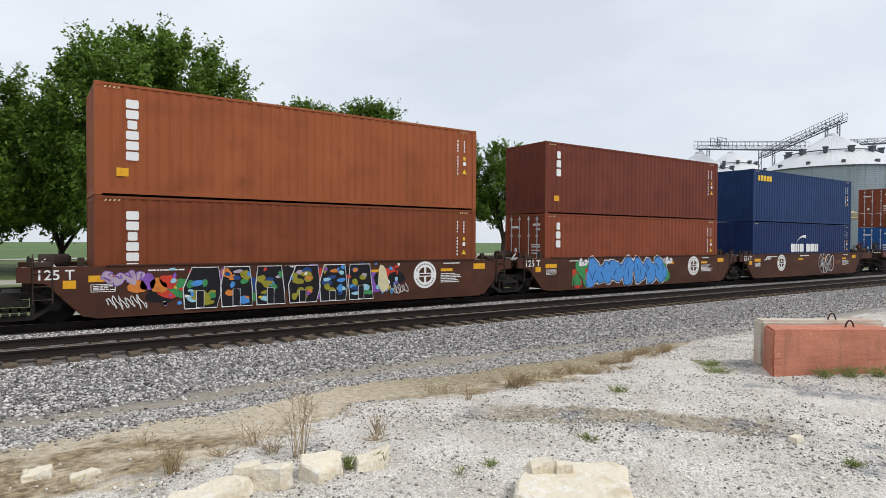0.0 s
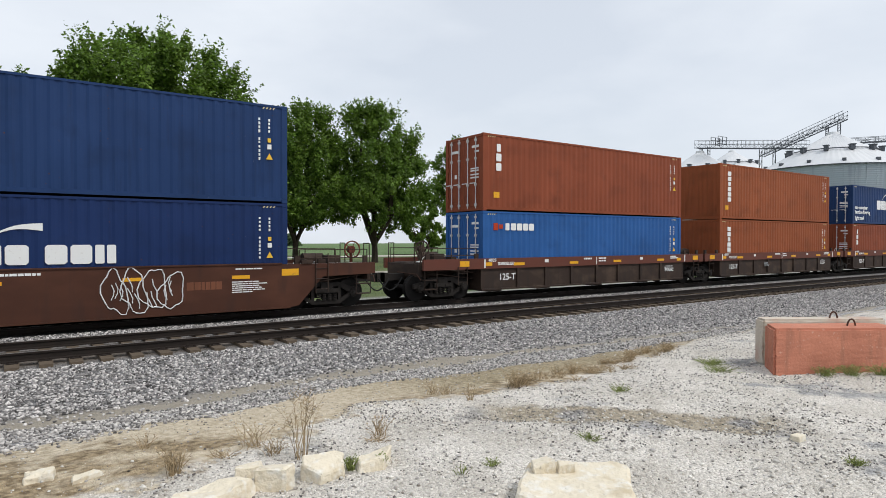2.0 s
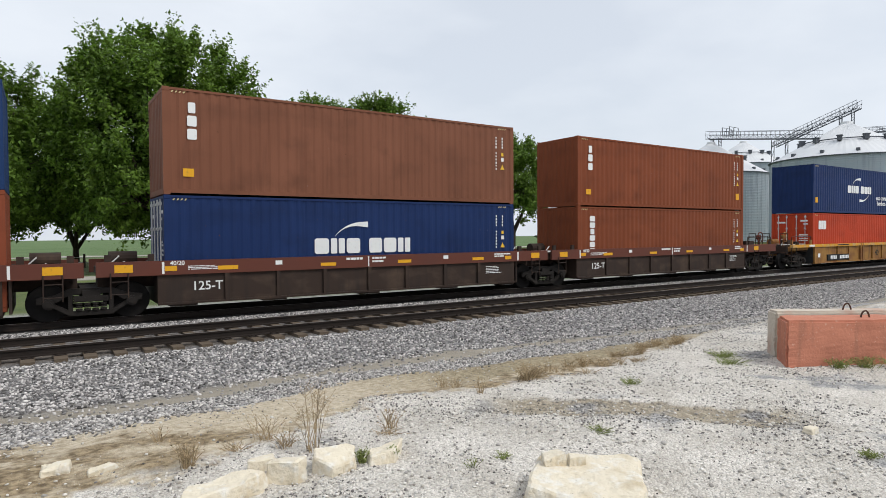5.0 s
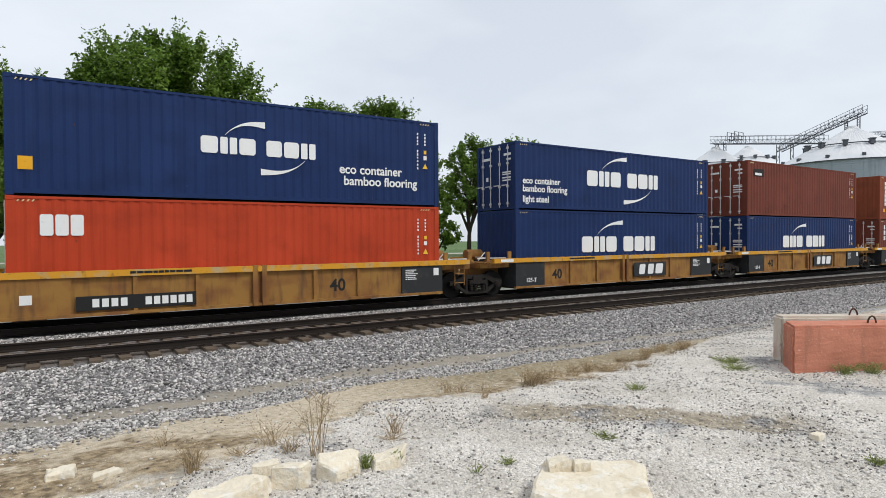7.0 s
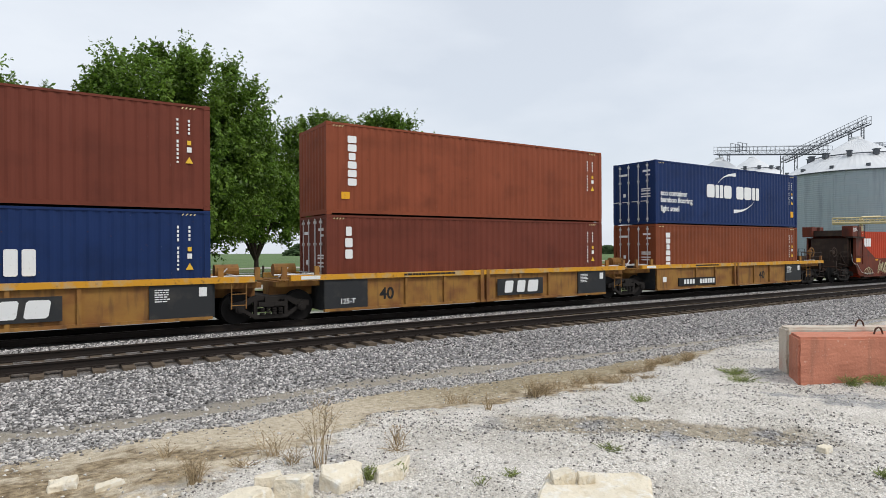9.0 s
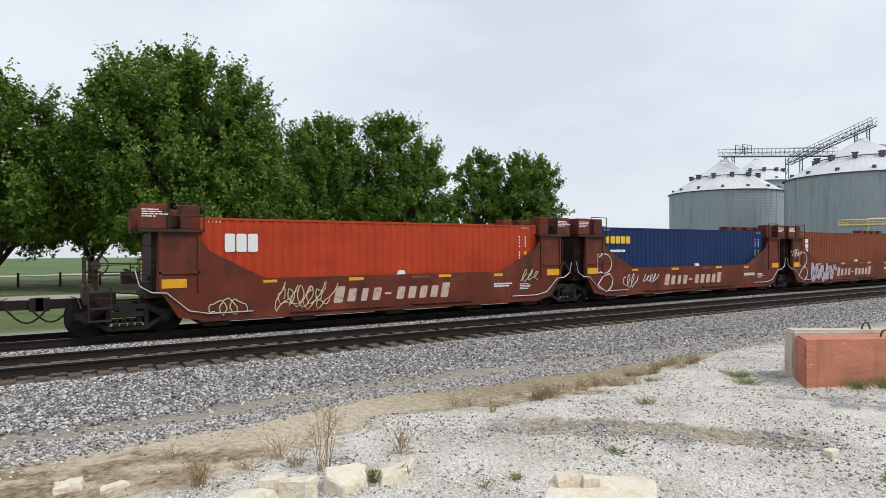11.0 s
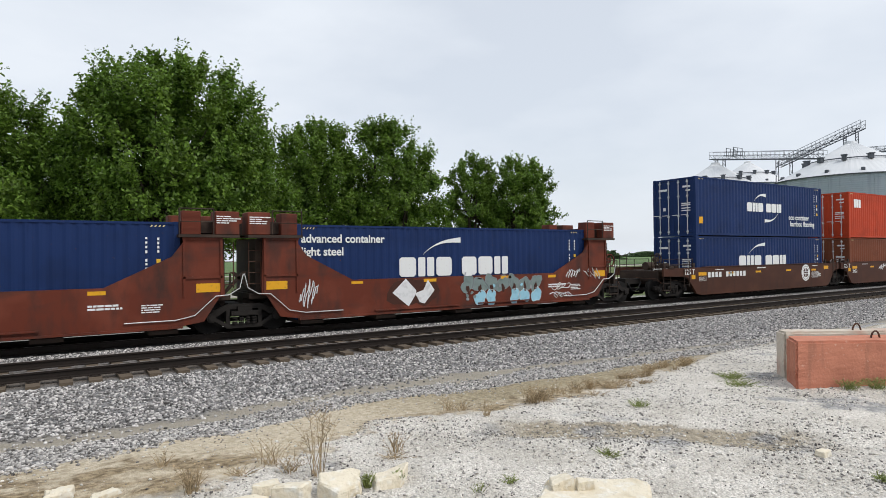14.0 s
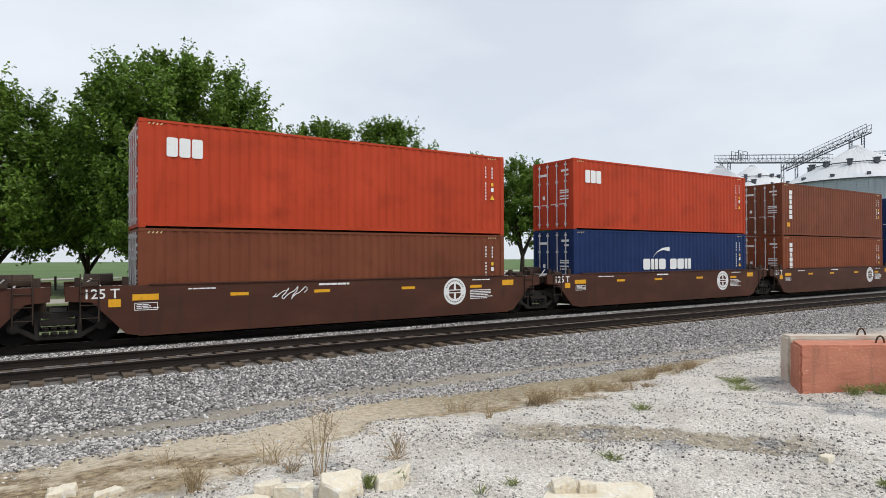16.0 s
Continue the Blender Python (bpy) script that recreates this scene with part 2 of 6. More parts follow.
    stripe = maths(n, l, "ADD", stripe, maths(n, l, "MULTIPLY", wander, 0.6))
    ends = maths(n, l, "SUBTRACT", sep.outputs["X"], sep.outputs["Y"])
    reach = maths(n, l, "MULTIPLY", ramp_of(n, l, ends, -1.5, -0.6), ramp_of(n, l, ends, 3.5, 2.8))
    near = ramp_of(n, l, maths(n, l, "ABSOLUTE", maths(n, l, "SUBTRACT", stripe, 9.0), 0), 0.46, 0.3)
    near = maths(n, l, "MULTIPLY", near, reach)
    earth = blend(n, l, g1, (0.10, 0.08, 0.055), (0.52, 0.45, 0.34))
    last = blend(n, l, maths(n, l, "MULTIPLY", near, 0.9), last, blend(n, l, maths(n, l, "MULTIPLY", fine, 0.8), earth, (0.36, 0.30, 0.2)))
    beside = ramp_of(n, l, maths(n, l, "ABSOLUTE", maths(n, l, "SUBTRACT", stripe, 8.9), 0), 1.1, 0.5)
    beside = maths(n, l, "MULTIPLY", maths(n, l, "MULTIPLY", beside, reach), ramp_of(n, l, noise_of(n, l, pos, 1.9, 8), 0.52, 0.6))
    last = blend(n, l, maths(n, l, "MULTIPLY", beside, 0.75), last, blend(n, l, g1, (0.07, 0.075, 0.09), (0.45, 0.45, 0.46)))
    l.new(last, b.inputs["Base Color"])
    height = maths(n, l, "ADD", maths(n, l, "MULTIPLY", v1.outputs["Distance"], -1.0), maths(n, l, "MULTIPLY", v2.outputs["Distance"], -0.7))
    bp = n.new("ShaderNodeBump")
    height = maths(n, l, "ADD", height, maths(n, l, "MULTIPLY", clods, 0.5))
    bp.inputs["Strength"].default_value, bp.inputs["Distance"].default_value = 0.9, 0.02
    l.new(height, bp.inputs["Height"])
    l.new(bp.outputs["Normal"], b.inputs["Normal"])
    return m


GROUND = ground_material()
BALLAST = material("crushed_granite", (0.40, 0.38, 0.366), 0.9, 0, [(30, (0.22, 0.21, 0.205), 0.5, 0.7)], 0.3, 90, island=0.85)
STRIPSTONE = material("mixed_crushed_stone", (0.40, 0.38, 0.36), 0.9, 0, [(30, (0.24, 0.23, 0.22), 0.5, 0.7)], 0.3, 90, island=0.75)
LIMECHIP = material("limestone_chips", (0.60, 0.575, 0.535), 0.9, 0, [(20, (0.35, 0.31, 0.25), 0.5, 0.75)], 0.3, 90, island=0.4)
DARKCHIP = material("dark_stone_chips", (0.19, 0.175, 0.165), 0.9, 0, [(20, (0.07, 0.065, 0.06), 0.5, 0.75)], 0.3, 90, island=0.5)
LIMESTONE = material("limestone_boulder", (0.70, 0.63, 0.50), 0.9, 0, [(4, (0.52, 0.43, 0.29), 0.5, 0.72), (13, (0.74, 0.71, 0.64), 0.5, 0.7), (30, (0.36, 0.31, 0.24), 0.66, 0.76)], 1.0, 22)
TERRACOTTA = material("red_washed_concrete", (0.52, 0.21, 0.135), 0.85, 0, [(3, (0.43, 0.17, 0.11), 0.4, 0.7), ((9, 9, 1.2), (0.34, 0.15, 0.10), 0.56, 0.8), (26, (0.58, 0.33, 0.25), 0.62, 0.75)], 0.35, 30)
PALECRETE = material("pale_concrete", (0.55, 0.49, 0.41), 0.88, 0, [(3, (0.5, 0.34, 0.27), 0.45, 0.7), (20, (0.35, 0.32, 0.28), 0.6, 0.8)], 0.35, 30)
LEAF = material("maple_leaves", (0.095, 0.175, 0.021), 0.5, 0, [(0.45, (0.14, 0.225, 0.03), 0.4, 0.7)], island=0.5)
LEAF.node_tree.nodes["Principled BSDF"].inputs["Specular IOR Level"].default_value = 0.3


def let_light_through(m, share):
    """Mix in light that passes through a thin leaf."""
    n, l = m.node_tree.nodes, m.node_tree.links
    b = n["Principled BSDF"]
    glow, mix = n.new("ShaderNodeBsdfTranslucent"), n.new("ShaderNodeMixShader")
    l.new(b.inputs["Base Color"].links[0].from_socket, glow.inputs["Color"])
    mix.inputs[0].default_value = share
    l.new(b.outputs[0], mix.inputs[1]), l.new(glow.outputs[0], mix.inputs[2])
    l.new(mix.outputs[0], n["Material Output"].inputs["Surface"])


let_light_through(LEAF, 0.36)
BARK = material("grey_brown_bark", (0.055, 0.042, 0.032), 0.9, 0, [((6, 6, 1), (0.03, 0.024, 0.02), 0.45, 0.7)], 0.6, 12)
FARLEAF = material("far_foliage", (0.045, 0.075, 0.03), 0.8, 0, [(0.4, (0.065, 0.1, 0.045), 0.4, 0.7)], island=0.3)
DRYWEED = material("dry_weed_stalks", (0.33, 0.25, 0.15), 0.85, island=0.45)
GREENWEED = material("green_weed_blades", (0.20, 0.235, 0.075), 0.75, island=0.4)
SILO_WALL = material("galvanised_corrugated_wall", (0.31, 0.365, 0.40), 0.5, 0.25, [((0.25, 0.25, 0.9), (0.33, 0.37, 0.40), 0.42, 0.7), ((0.9, 0.9, 0.08), (0.22, 0.26, 0.285), 0.5, 0.75)])
SILO_ROOF = material("pale_roof_sheet", (0.66, 0.67, 0.68), 0.5, 0.15, [(0.2, (0.58, 0.6, 0.62), 0.4, 0.7)])
CATWALK = material("grey_truss_steel", (0.10, 0.108, 0.122), 0.6, 0.3, [(0.6, (0.1, 0.11, 0.125), 0.4, 0.7)])
PALEYELLOW = material("pale_yellow_boom_paint", (0.62, 0.52, 0.3), 0.6, 0, [(1.5, (0.5, 0.42, 0.26), 0.5, 0.7)])

# ---- mesh helpers ----
def box(bm, x0, x1, y0, y1, z0, z1):
    v = [bm.verts.new((x, y, z)) for x in (x0, x1) for y in (y0, y1) for z in (z0, z1)]
    for f in ((0, 1, 3, 2), (4, 6, 7, 5), (0, 4, 5, 1), (2, 3, 7, 6), (0, 2, 6, 4), (1, 5, 7, 3)):
        bm.faces.new([v[i] for i in f])
    return bm


def boxes(*dims):
    bm = bmesh.new()
    for d in dims:
        box(bm, *d)
    return bm


def slab(outline, y0, y1, bm=None):
    """An outline of (x, z) given thickness along y."""
    bm = bm or bmesh.new()
    a = [bm.verts.new((x, y0, z)) for x, z in outline]
    b = [bm.verts.new((x, y1, z)) for x, z in outline]
    bm.faces.new(a), bm.faces.new(b[::-1])
    for i in range(len(a)):
        j = (i + 1) % len(a)
        bm.faces.new((a[j], a[i], b[i], b[j]))
    bmesh.ops.recalc_face_normals(bm, faces=bm.faces)
    return bm


def tube(bm, p, q, r, r2=None, n=8):
    p, q = Vector(p), Vector(q)
    way = q - p
    turn = way.to_track_quat("Z", "Y").to_matrix()
    r2 = r if r2 is None else r2
    rings = []
    for base, rad in ((p, r), (q, r2)):
        rings.append([bm.verts.new(base + turn @ Vector((rad * math.cos(a), rad * math.sin(a), 0))) for a in (2 * math.pi * i / n for i in range(n))])
    for i in range(n):
        j = (i + 1) % n
        bm.faces.new((rings[0][i], rings[0][j], rings[1][j], rings[1][i]))
    bm.faces.new(rings[0][::-1]), bm.faces.new(rings[1])
    return bm


def tubes(*runs):
    bm = bmesh.new()
    for run in runs:
        tube(bm, *run)
    return bm


def pipe(bm, pts, r, n=5):
    """One bent tube along a run of points."""
    pts = [Vector(p) for p in pts]
    rings = []
    for i, p in enumerate(pts):
        way = (pts[min(i + 1, len(pts) - 1)] - pts[max(i - 1, 0)]).normalized()
        turn = way.to_track_quat("Z", "Y").to_matrix()
        rings.append([bm.verts.new(p + turn @ Vector((r * math.cos(6.28319 * k / n), r * math.sin(6.28319 * k / n), 0))) for k in range(n)])
    for a, b in zip(rings, rings[1:]):
        shift = min(range(n), key=lambda k: (b[k].co - a[0].co).length)
        for k in range(n):
            m = (k + 1) % n
            bm.faces.new((a[k], a[m], b[(m + shift) % n], b[(k + shift) % n]))
    bm.faces.new(rings[0][::-1]), bm.faces.new(rings[-1])
    return bm


def ring(bm, c, r0, r1, y0, y1, n=28, start=0.0, stop=2 * math.pi, squash=1.0):
    """A flat ring (or part of one) facing along y."""
    full = abs(stop - start - 2 * math.pi) < 1e-6
    k = n if full else n + 1
    rows = []
    for i in range(k):
        a = start + (stop - start) * i / n
        ca, sa = math.cos(a), math.sin(a) * squash
        rows.append([bm.verts.new((c[0] + r * ca, y, c[1] + r * sa)) for r, y in ((r0, y0), (r1, y0), (r1, y1), (r0, y1))])
    for i in range(n):
        p, q = rows[i], rows[(i + 1) % k]
        for e in range(4):
            g = (e + 1) % 4
            bm.faces.new((p[e], p[g], q[g], q[e]))
    if not full:
        bm.faces.new(rows[0][::-1]), bm.faces.new(rows[-1])
    bmesh.ops.recalc_face_normals(bm, faces=bm.faces)
    return bm


def meshed(name, bm, mat, smooth=False):
    me = bpy.data.meshes.new(name)
    bm.to_mesh(me)
    bm.free()
    me.materials.append(mat)
    if smooth:
        me.shade_smooth()
    return me


def part(name, bm, mat, parent=None, label="", at=None, smooth=False):
    me = bm if isinstance(bm, bpy.types.Mesh) else meshed(name, bm, mat, smooth)
    ob = new(name, me)
    if parent:
        ob.parent = parent
    if at is not None:
        ob.matrix_basis = at
    return tagged(ob, label)


def thing(name, label, category, group="", at=None):
    ob = new(name)
    ob.empty_display_size = 0.2
    if at is not None:
        ob.matrix_basis = at
    return tagged(ob, label, category, group)


SHARED = {}


def shared(key, build, mat):
    """A mesh built once for a key and a material."""
    k = (key, mat.name)
    if k not in SHARED:
        SHARED[k] = meshed(key if isinstance(key, str) else key[0], build(), mat)
    return SHARED[k]


def lettering(words, size, x, z, y, mat, parent, name="lettering", upright=False, bold=0.0):
    """Readable words on a side that faces the lot."""
    cu = bpy.data.curves.new(name, "FONT")
    cu.body, cu.size, cu.extrude, cu.offset = words, size, 0.002, bold
    tmp = bpy.data.objects.new("tmp", cu)
    scene.collection.objects.link(tmp)
    me = bpy.data.meshes.new_from_object(tmp.evaluated_get(bpy.context.evaluated_depsgraph_get()))
    bpy.data.objects.remove(tmp)
    bpy.data.curves.remove(cu)
    me.materials.clear()
    me.materials.append(mat)
    return part(name, me, mat, parent, "painted lettering", pose(x, y, z, 90, 0, 0))


def mark_blocks(kind, w, h):
    """Plain blocks as big as one painted character, as boxes x0, x1, z0, z1."""
    if kind == "twin":
        return [(0, w * 0.44, 0, h), (w * 0.56, w, 0, h)]
    if kind == "slim":
        return [(w * 0.12, w * 0.88, 0, h)]
    return [(0, w, 0, h)]


def brand_marks(kinds, w, h, x, z, gap, parent, mat, y=-0.002, down=False, lean=0.0):
    """A trade mark as a row (or a column) of plain blocks."""
    for i, kind in enumerate(kinds):
        if kind == " ":
            continue
        ox, oz = (0, -i * (h + gap)) if down else (i * (w + gap), 0)
        for x0, x1, z0, z1 in mark_blocks(kind, w, h):
            c = min(x1 - x0, z1 - z0) * 0.12
            shape = [(x0 + c, z0), (x1 - c, z0), (x1, z0 + c), (x1, z1 - c), (x1 - c, z1), (x0 + c, z1), (x0, z1 - c), (x0, z0 + c)]
            part("trade_mark_block", slab([(x + ox + px + lean * pz, z + oz + pz) for px, pz in shape], y - 0.006, y + 0.004), mat, parent)


def fine_bars(x, z, w, rows, parent, mat=WHITE, y=-0.006, h=0.03, gap=0.025, name="small_print", seed=1):
    """Lines of print too small to read."""
    rnd = random.Random(seed)
    bm = bmesh.new()
    for i in range(rows):
        px, pz = x, z - i * (h + gap)
        end = x + w * rnd.uniform(0.6, 1.0)
        while px < end:
            k = rnd.uniform(0.05, 0.2) * min(1, w / 0.6)
            box(bm, px, px + k, y - 0.003, y + 0.004, pz - h, pz)
            px += k + 0.02
    return tagged(part(name, bm, mat, parent), kind="stuff")

# ---- ground and tracks ----
PROFILE_Y = [-60, 4.2, 6, 8.5, 10.5, 12.4, 13.1, 13.5, 16.15, 16.5, 20.6, 21.4, 24, 60, 160, 1000, 4000]
PROFILE_Z = [0.42, 0.42, 0.34, -0.05, -0.26, -0.23, -0.21, -0.25, -0.25, -0.19, -0.19, -0.35, -0.7, -0.75, -1.2, -7, -28]


def ground_level(x, y):
    z = float(np.interp(y, PROFILE_Y, PROFILE_Z))
    if y < 12.3:
        fade = min(1, (12.3 - y) / 1.5)
        z += fade * (0.05 * noise.noise((x * 0.7, y * 0.7, 0)) + 0.022 * noise.noise((x * 2.6, y * 2.6, 3)) + 0.008 * noise.noise((x * 9, y * 9, 5)))
        if 2 < y < 5.5 and 2 < x < 8:
            z -= 0.055 * math.exp(-((y + 1.05 * x - 9.0) / 0.38) ** 2) * min(1, max(0, (x - y + 1.5) / 0.8)) * min(1, max(0, (3.5 - x + y) / 0.7))
    elif y > 24:
        z += min(1, (y - 24) / 10) * 0.12 * noise.noise((x * 0.12, y * 0.12, 0))
    return z


def grid_lines(spans):
    out = []
    for a, b, k in spans:
        out += [a + (b - a) * i / k for i in range(k)]
    return out + [spans[-1][1]]


def build_ground():
    xs = grid_lines([(-3000, -200, 6), (-200, -20, 12), (-20, -1, 25), (-1, 9.5, 120), (9.5, 30, 90), (30, 250, 40), (250, 4000, 10)])
    ys = grid_lines([(-60, 1, 10), (1, 9.5, 105), (9.5, 24, 60), (24, 120, 40), (120, 4000, 16)])
    verts = [(x, y, ground_level(x, y)) for y in ys for x in xs]
    w = len(xs)
    faces = [(j * w + i, j * w + i + 1, (j + 1) * w + i + 1, (j + 1) * w + i) for j in range(len(ys) - 1) for i in range(w - 1)]
    me = bpy.data.meshes.new("ground")
    me.from_pydata(verts, [], faces)
    me.materials.append(GROUND)
    me.shade_smooth()
    tagged(new("ground", me), "pale limestone lot, dirt tracks, ballast bed with painted shade, grass beyond", "ground", kind="structure")


build_ground()

RAIL_SHAPE = [(-0.07, -0.17), (0.07, -0.17), (0.07, -0.155), (0.012, -0.135), (0.011, -0.045), (0.036, -0.035), (0.037, -0.004), (0.03, 0.0),
              (-0.03, 0.0), (-0.037, -0.004), (-0.036, -0.035), (-0.011, -0.045), (-0.012, -0.135), (-0.07, -0.155)]


def build_track(y, tie_from, tie_to, label):
    track = tagged(new("track"), label, "railway track", kind="structure")
    for side in (-0.755, 0.755):
        bm = bmesh.new()
        ends = [[bm.verts.new((x, y + side + dy, z)) for dy, z in RAIL_SHAPE] for x in (-90, 420)]
        k = len(RAIL_SHAPE)
        for i in range(k):
            bm.faces.new((ends[0][i], ends[0][(i + 1) % k], ends[1][(i + 1) % k], ends[1][i]))
        bmesh.ops.recalc_face_normals(bm, faces=bm.faces)
        rail = part("rail", bm, RAIL, track)
        part("rail_head", boxes((-90, 420, y + side - 0.027, y + side + 0.027, 0.0005, 0.002)), RAILHEAD, rail, "bright worn running surface")
    rnd = random.Random(int(y * 10))
    rest = bmesh.new()
    shape = shared("tie", lambda: boxes((-0.115, 0.115, -1.3, 1.3, -0.36, -0.172)), TIE)
    plate = shared("tie_plate", lambda: boxes((-0.1, 0.1, -0.17, 0.17, -0.172, -0.158), (-0.09, -0.05, -0.12, -0.08, -0.158, -0.125), (0.05, 0.09, -0.12, -0.08, -0.158, -0.125)), RAIL)
    x = -80.0
    while x < 400:
        if tie_from < x < tie_to:
            tie = part("tie", shape, TIE, track, at=pose(x, y + rnd.uniform(-0.06, 0.06), rnd.uniform(-0.012, 0) - (0.035 if y > 16 else 0), 0, 0, rnd.uniform(-1.5, 1.5)))
            if y < 16:
                part("tie_plate", plate, RAIL, tie, at=pose(0, -0.755, 0))
        else:
            box(rest, x - 0.115, x + 0.115, y - 1.3, y + 1.3, -0.36, -0.174 - (0.035 if y > 16 else 0))
        x += 0.53 + rnd.uniform(-0.03, 0.03)
    tagged(part("far_ties", rest, TIE, track), kind="stuff")


build_track(NEAR_TRACK, -4, 60, "empty railway track with rusty rails on weathered ties")
build_track(FAR_TRACK, -4, 30, "railway track in ballast that carries the train")


def scatter_stones(name, label, mat, spots, seed):
    """Broken stones, each a jittered twelve-cornered lump; spots: rows of x, y, z, size."""
    g = (1 + 5 ** 0.5) / 2
    base = np.array([(-1, g, 0), (1, g, 0), (-1, -g, 0), (1, -g, 0), (0, -1, g), (0, 1, g), (0, -1, -g), (0, 1, -g), (g, 0, -1), (g, 0, 1), (-g, 0, -1), (-g, 0, 1)]) / 1.9
    tri = np.array([(0, 11, 5), (0, 5, 1), (0, 1, 7), (0, 7, 10), (0, 10, 11), (1, 5, 9), (5, 11, 4), (11, 10, 2), (10, 7, 6), (7, 1, 8),
                    (3, 9, 4), (3, 4, 2), (3, 2, 6), (3, 6, 8), (3, 8, 9), (4, 9, 5), (2, 4, 11), (6, 2, 10), (8, 6, 7), (9, 8, 1)])
    rng = np.random.default_rng(seed)
    k = len(spots)
    v = np.repeat(base[None], k, 0) * rng.uniform(0.65, 1.3, (k, 12, 1)) + rng.normal(0, 0.1, (k, 12, 3))
    v *= rng.uniform(0.6, 1.25, (k, 1, 3)) * np.array([1, 1, 0.75])
    a = rng.uniform(0, 6.283, k)
    c, s = np.cos(a)[:, None], np.sin(a)[:, None]
    v = np.stack([v[..., 0] * c - v[..., 1] * s, v[..., 0] * s + v[..., 1] * c, v[..., 2]], -1)
    v = v * (spots[:, 3] / 2)[:, None, None] + spots[:, None, :3]
    f = (tri[None] + (np.arange(k) * 12)[:, None, None]).reshape(-1, 3)
    me = bpy.data.meshes.new(name)
    me.vertices.add(k * 12)
    me.vertices.foreach_set("co", v.reshape(-1))
    me.loops.add(len(f) * 3)
    me.loops.foreach_set("vertex_index", f.reshape(-1))
    me.polygons.add(len(f))
    me.polygons.foreach_set("loop_start", np.arange(0, len(f) * 3, 3))
    me.update(calc_edges=True)
    me.materials.append(mat)
    return tagged(new(name, me), label, "stones", kind="stuff")


def ballast_spots(count, seed):
    rng = np.random.default_rng(seed)
    out = []
    while len(out) < count:
        x = -3 + 37 * rng.random() ** 1.7
        y = rng.uniform(8.0, 17.6)
        if 13.5 < y < 16.15:
            continue
        edge = along(BALLAST_EDGE, x) + 0.35 * noise.noise((x * 0.8, y, 2))
        if y < edge and rng.random() > 0.3 * math.exp(-(edge - y) / 0.35):
            continue
        size = rng.uniform(0.026, 0.066)
        out.append((x, y, ground_level(x, y) + size * 0.2, size))
    return np.array(out)


def strip_spots(count, seed):
    """Stones of the gravel strip between the sand and the dirt."""
    rng = np.random.default_rng(seed)
    out = []
    while len(out) < count:
        x = -1.2 + 17 * rng.random() ** 1.5
        a, b = along(STRIP_NEAR, x), along(STRIP_FAR, x)
        y = rng.uniform(a - 0.25, b + 0.25) + 0.25 * noise.noise((x * 0.9, 3, 2))
        if not a - 0.05 < y < b + 0.05 and rng.random() > 0.25:
            continue
        size = rng.uniform(0.02, 0.052)
        out.append((x, y, ground_level(x, y) + size * 0.2, size))
    return np.array(out)


scatter_stones("ballast_stones", "grey crushed stone ballast along the tracks", BALLAST, ballast_spots(53000, 3), 4)


scatter_stones("strip_stones", "grey and pale crushed stone in a strip along the dirt", STRIPSTONE, strip_spots(12000, 8), 9)


def lot_spots(count, seed, largest=0.034, stains=0.0):
    rng = np.random.default_rng(seed)
    out = []
    while len(out) < count:
        y = 1.2 + 7.2 * rng.random()
        x = -0.6 + 14 * rng.random() ** 1.4
        if math.hypot(x, y) < 3:
            continue
        if rng.random() > 0.35 + 0.9 * noise.noise((x * 0.9, y * 0.9, 8)) + 0.3:
            continue
        if along(LOT_EDGE, x) < y + 0.15 * noise.noise((x, y, 4)) and rng.random() < 0.92:
            continue
        if stains and rng.random() < stains * (1 - math.exp(-((y + 1.05 * x - 8.9) / 0.8) ** 2)) * (0.6 - noise.noise((x * 2, y * 2, 1))):
            continue
        size = 0.008 + largest * rng.random() ** 2.6
        out.append((x, y, ground_level(x, y) + size * 0.2, size))
    return np.array(out)


scatter_stones("limestone_chips", "pale crushed limestone strewn over the lot", LIMECHIP, lot_spots(20000, 5, 0.03), 6)

scatter_stones("dark_chips", "dark stone chips among the pale gravel", DARKCHIP, lot_spots(9500, 15, 0.018, 1.3), 16)


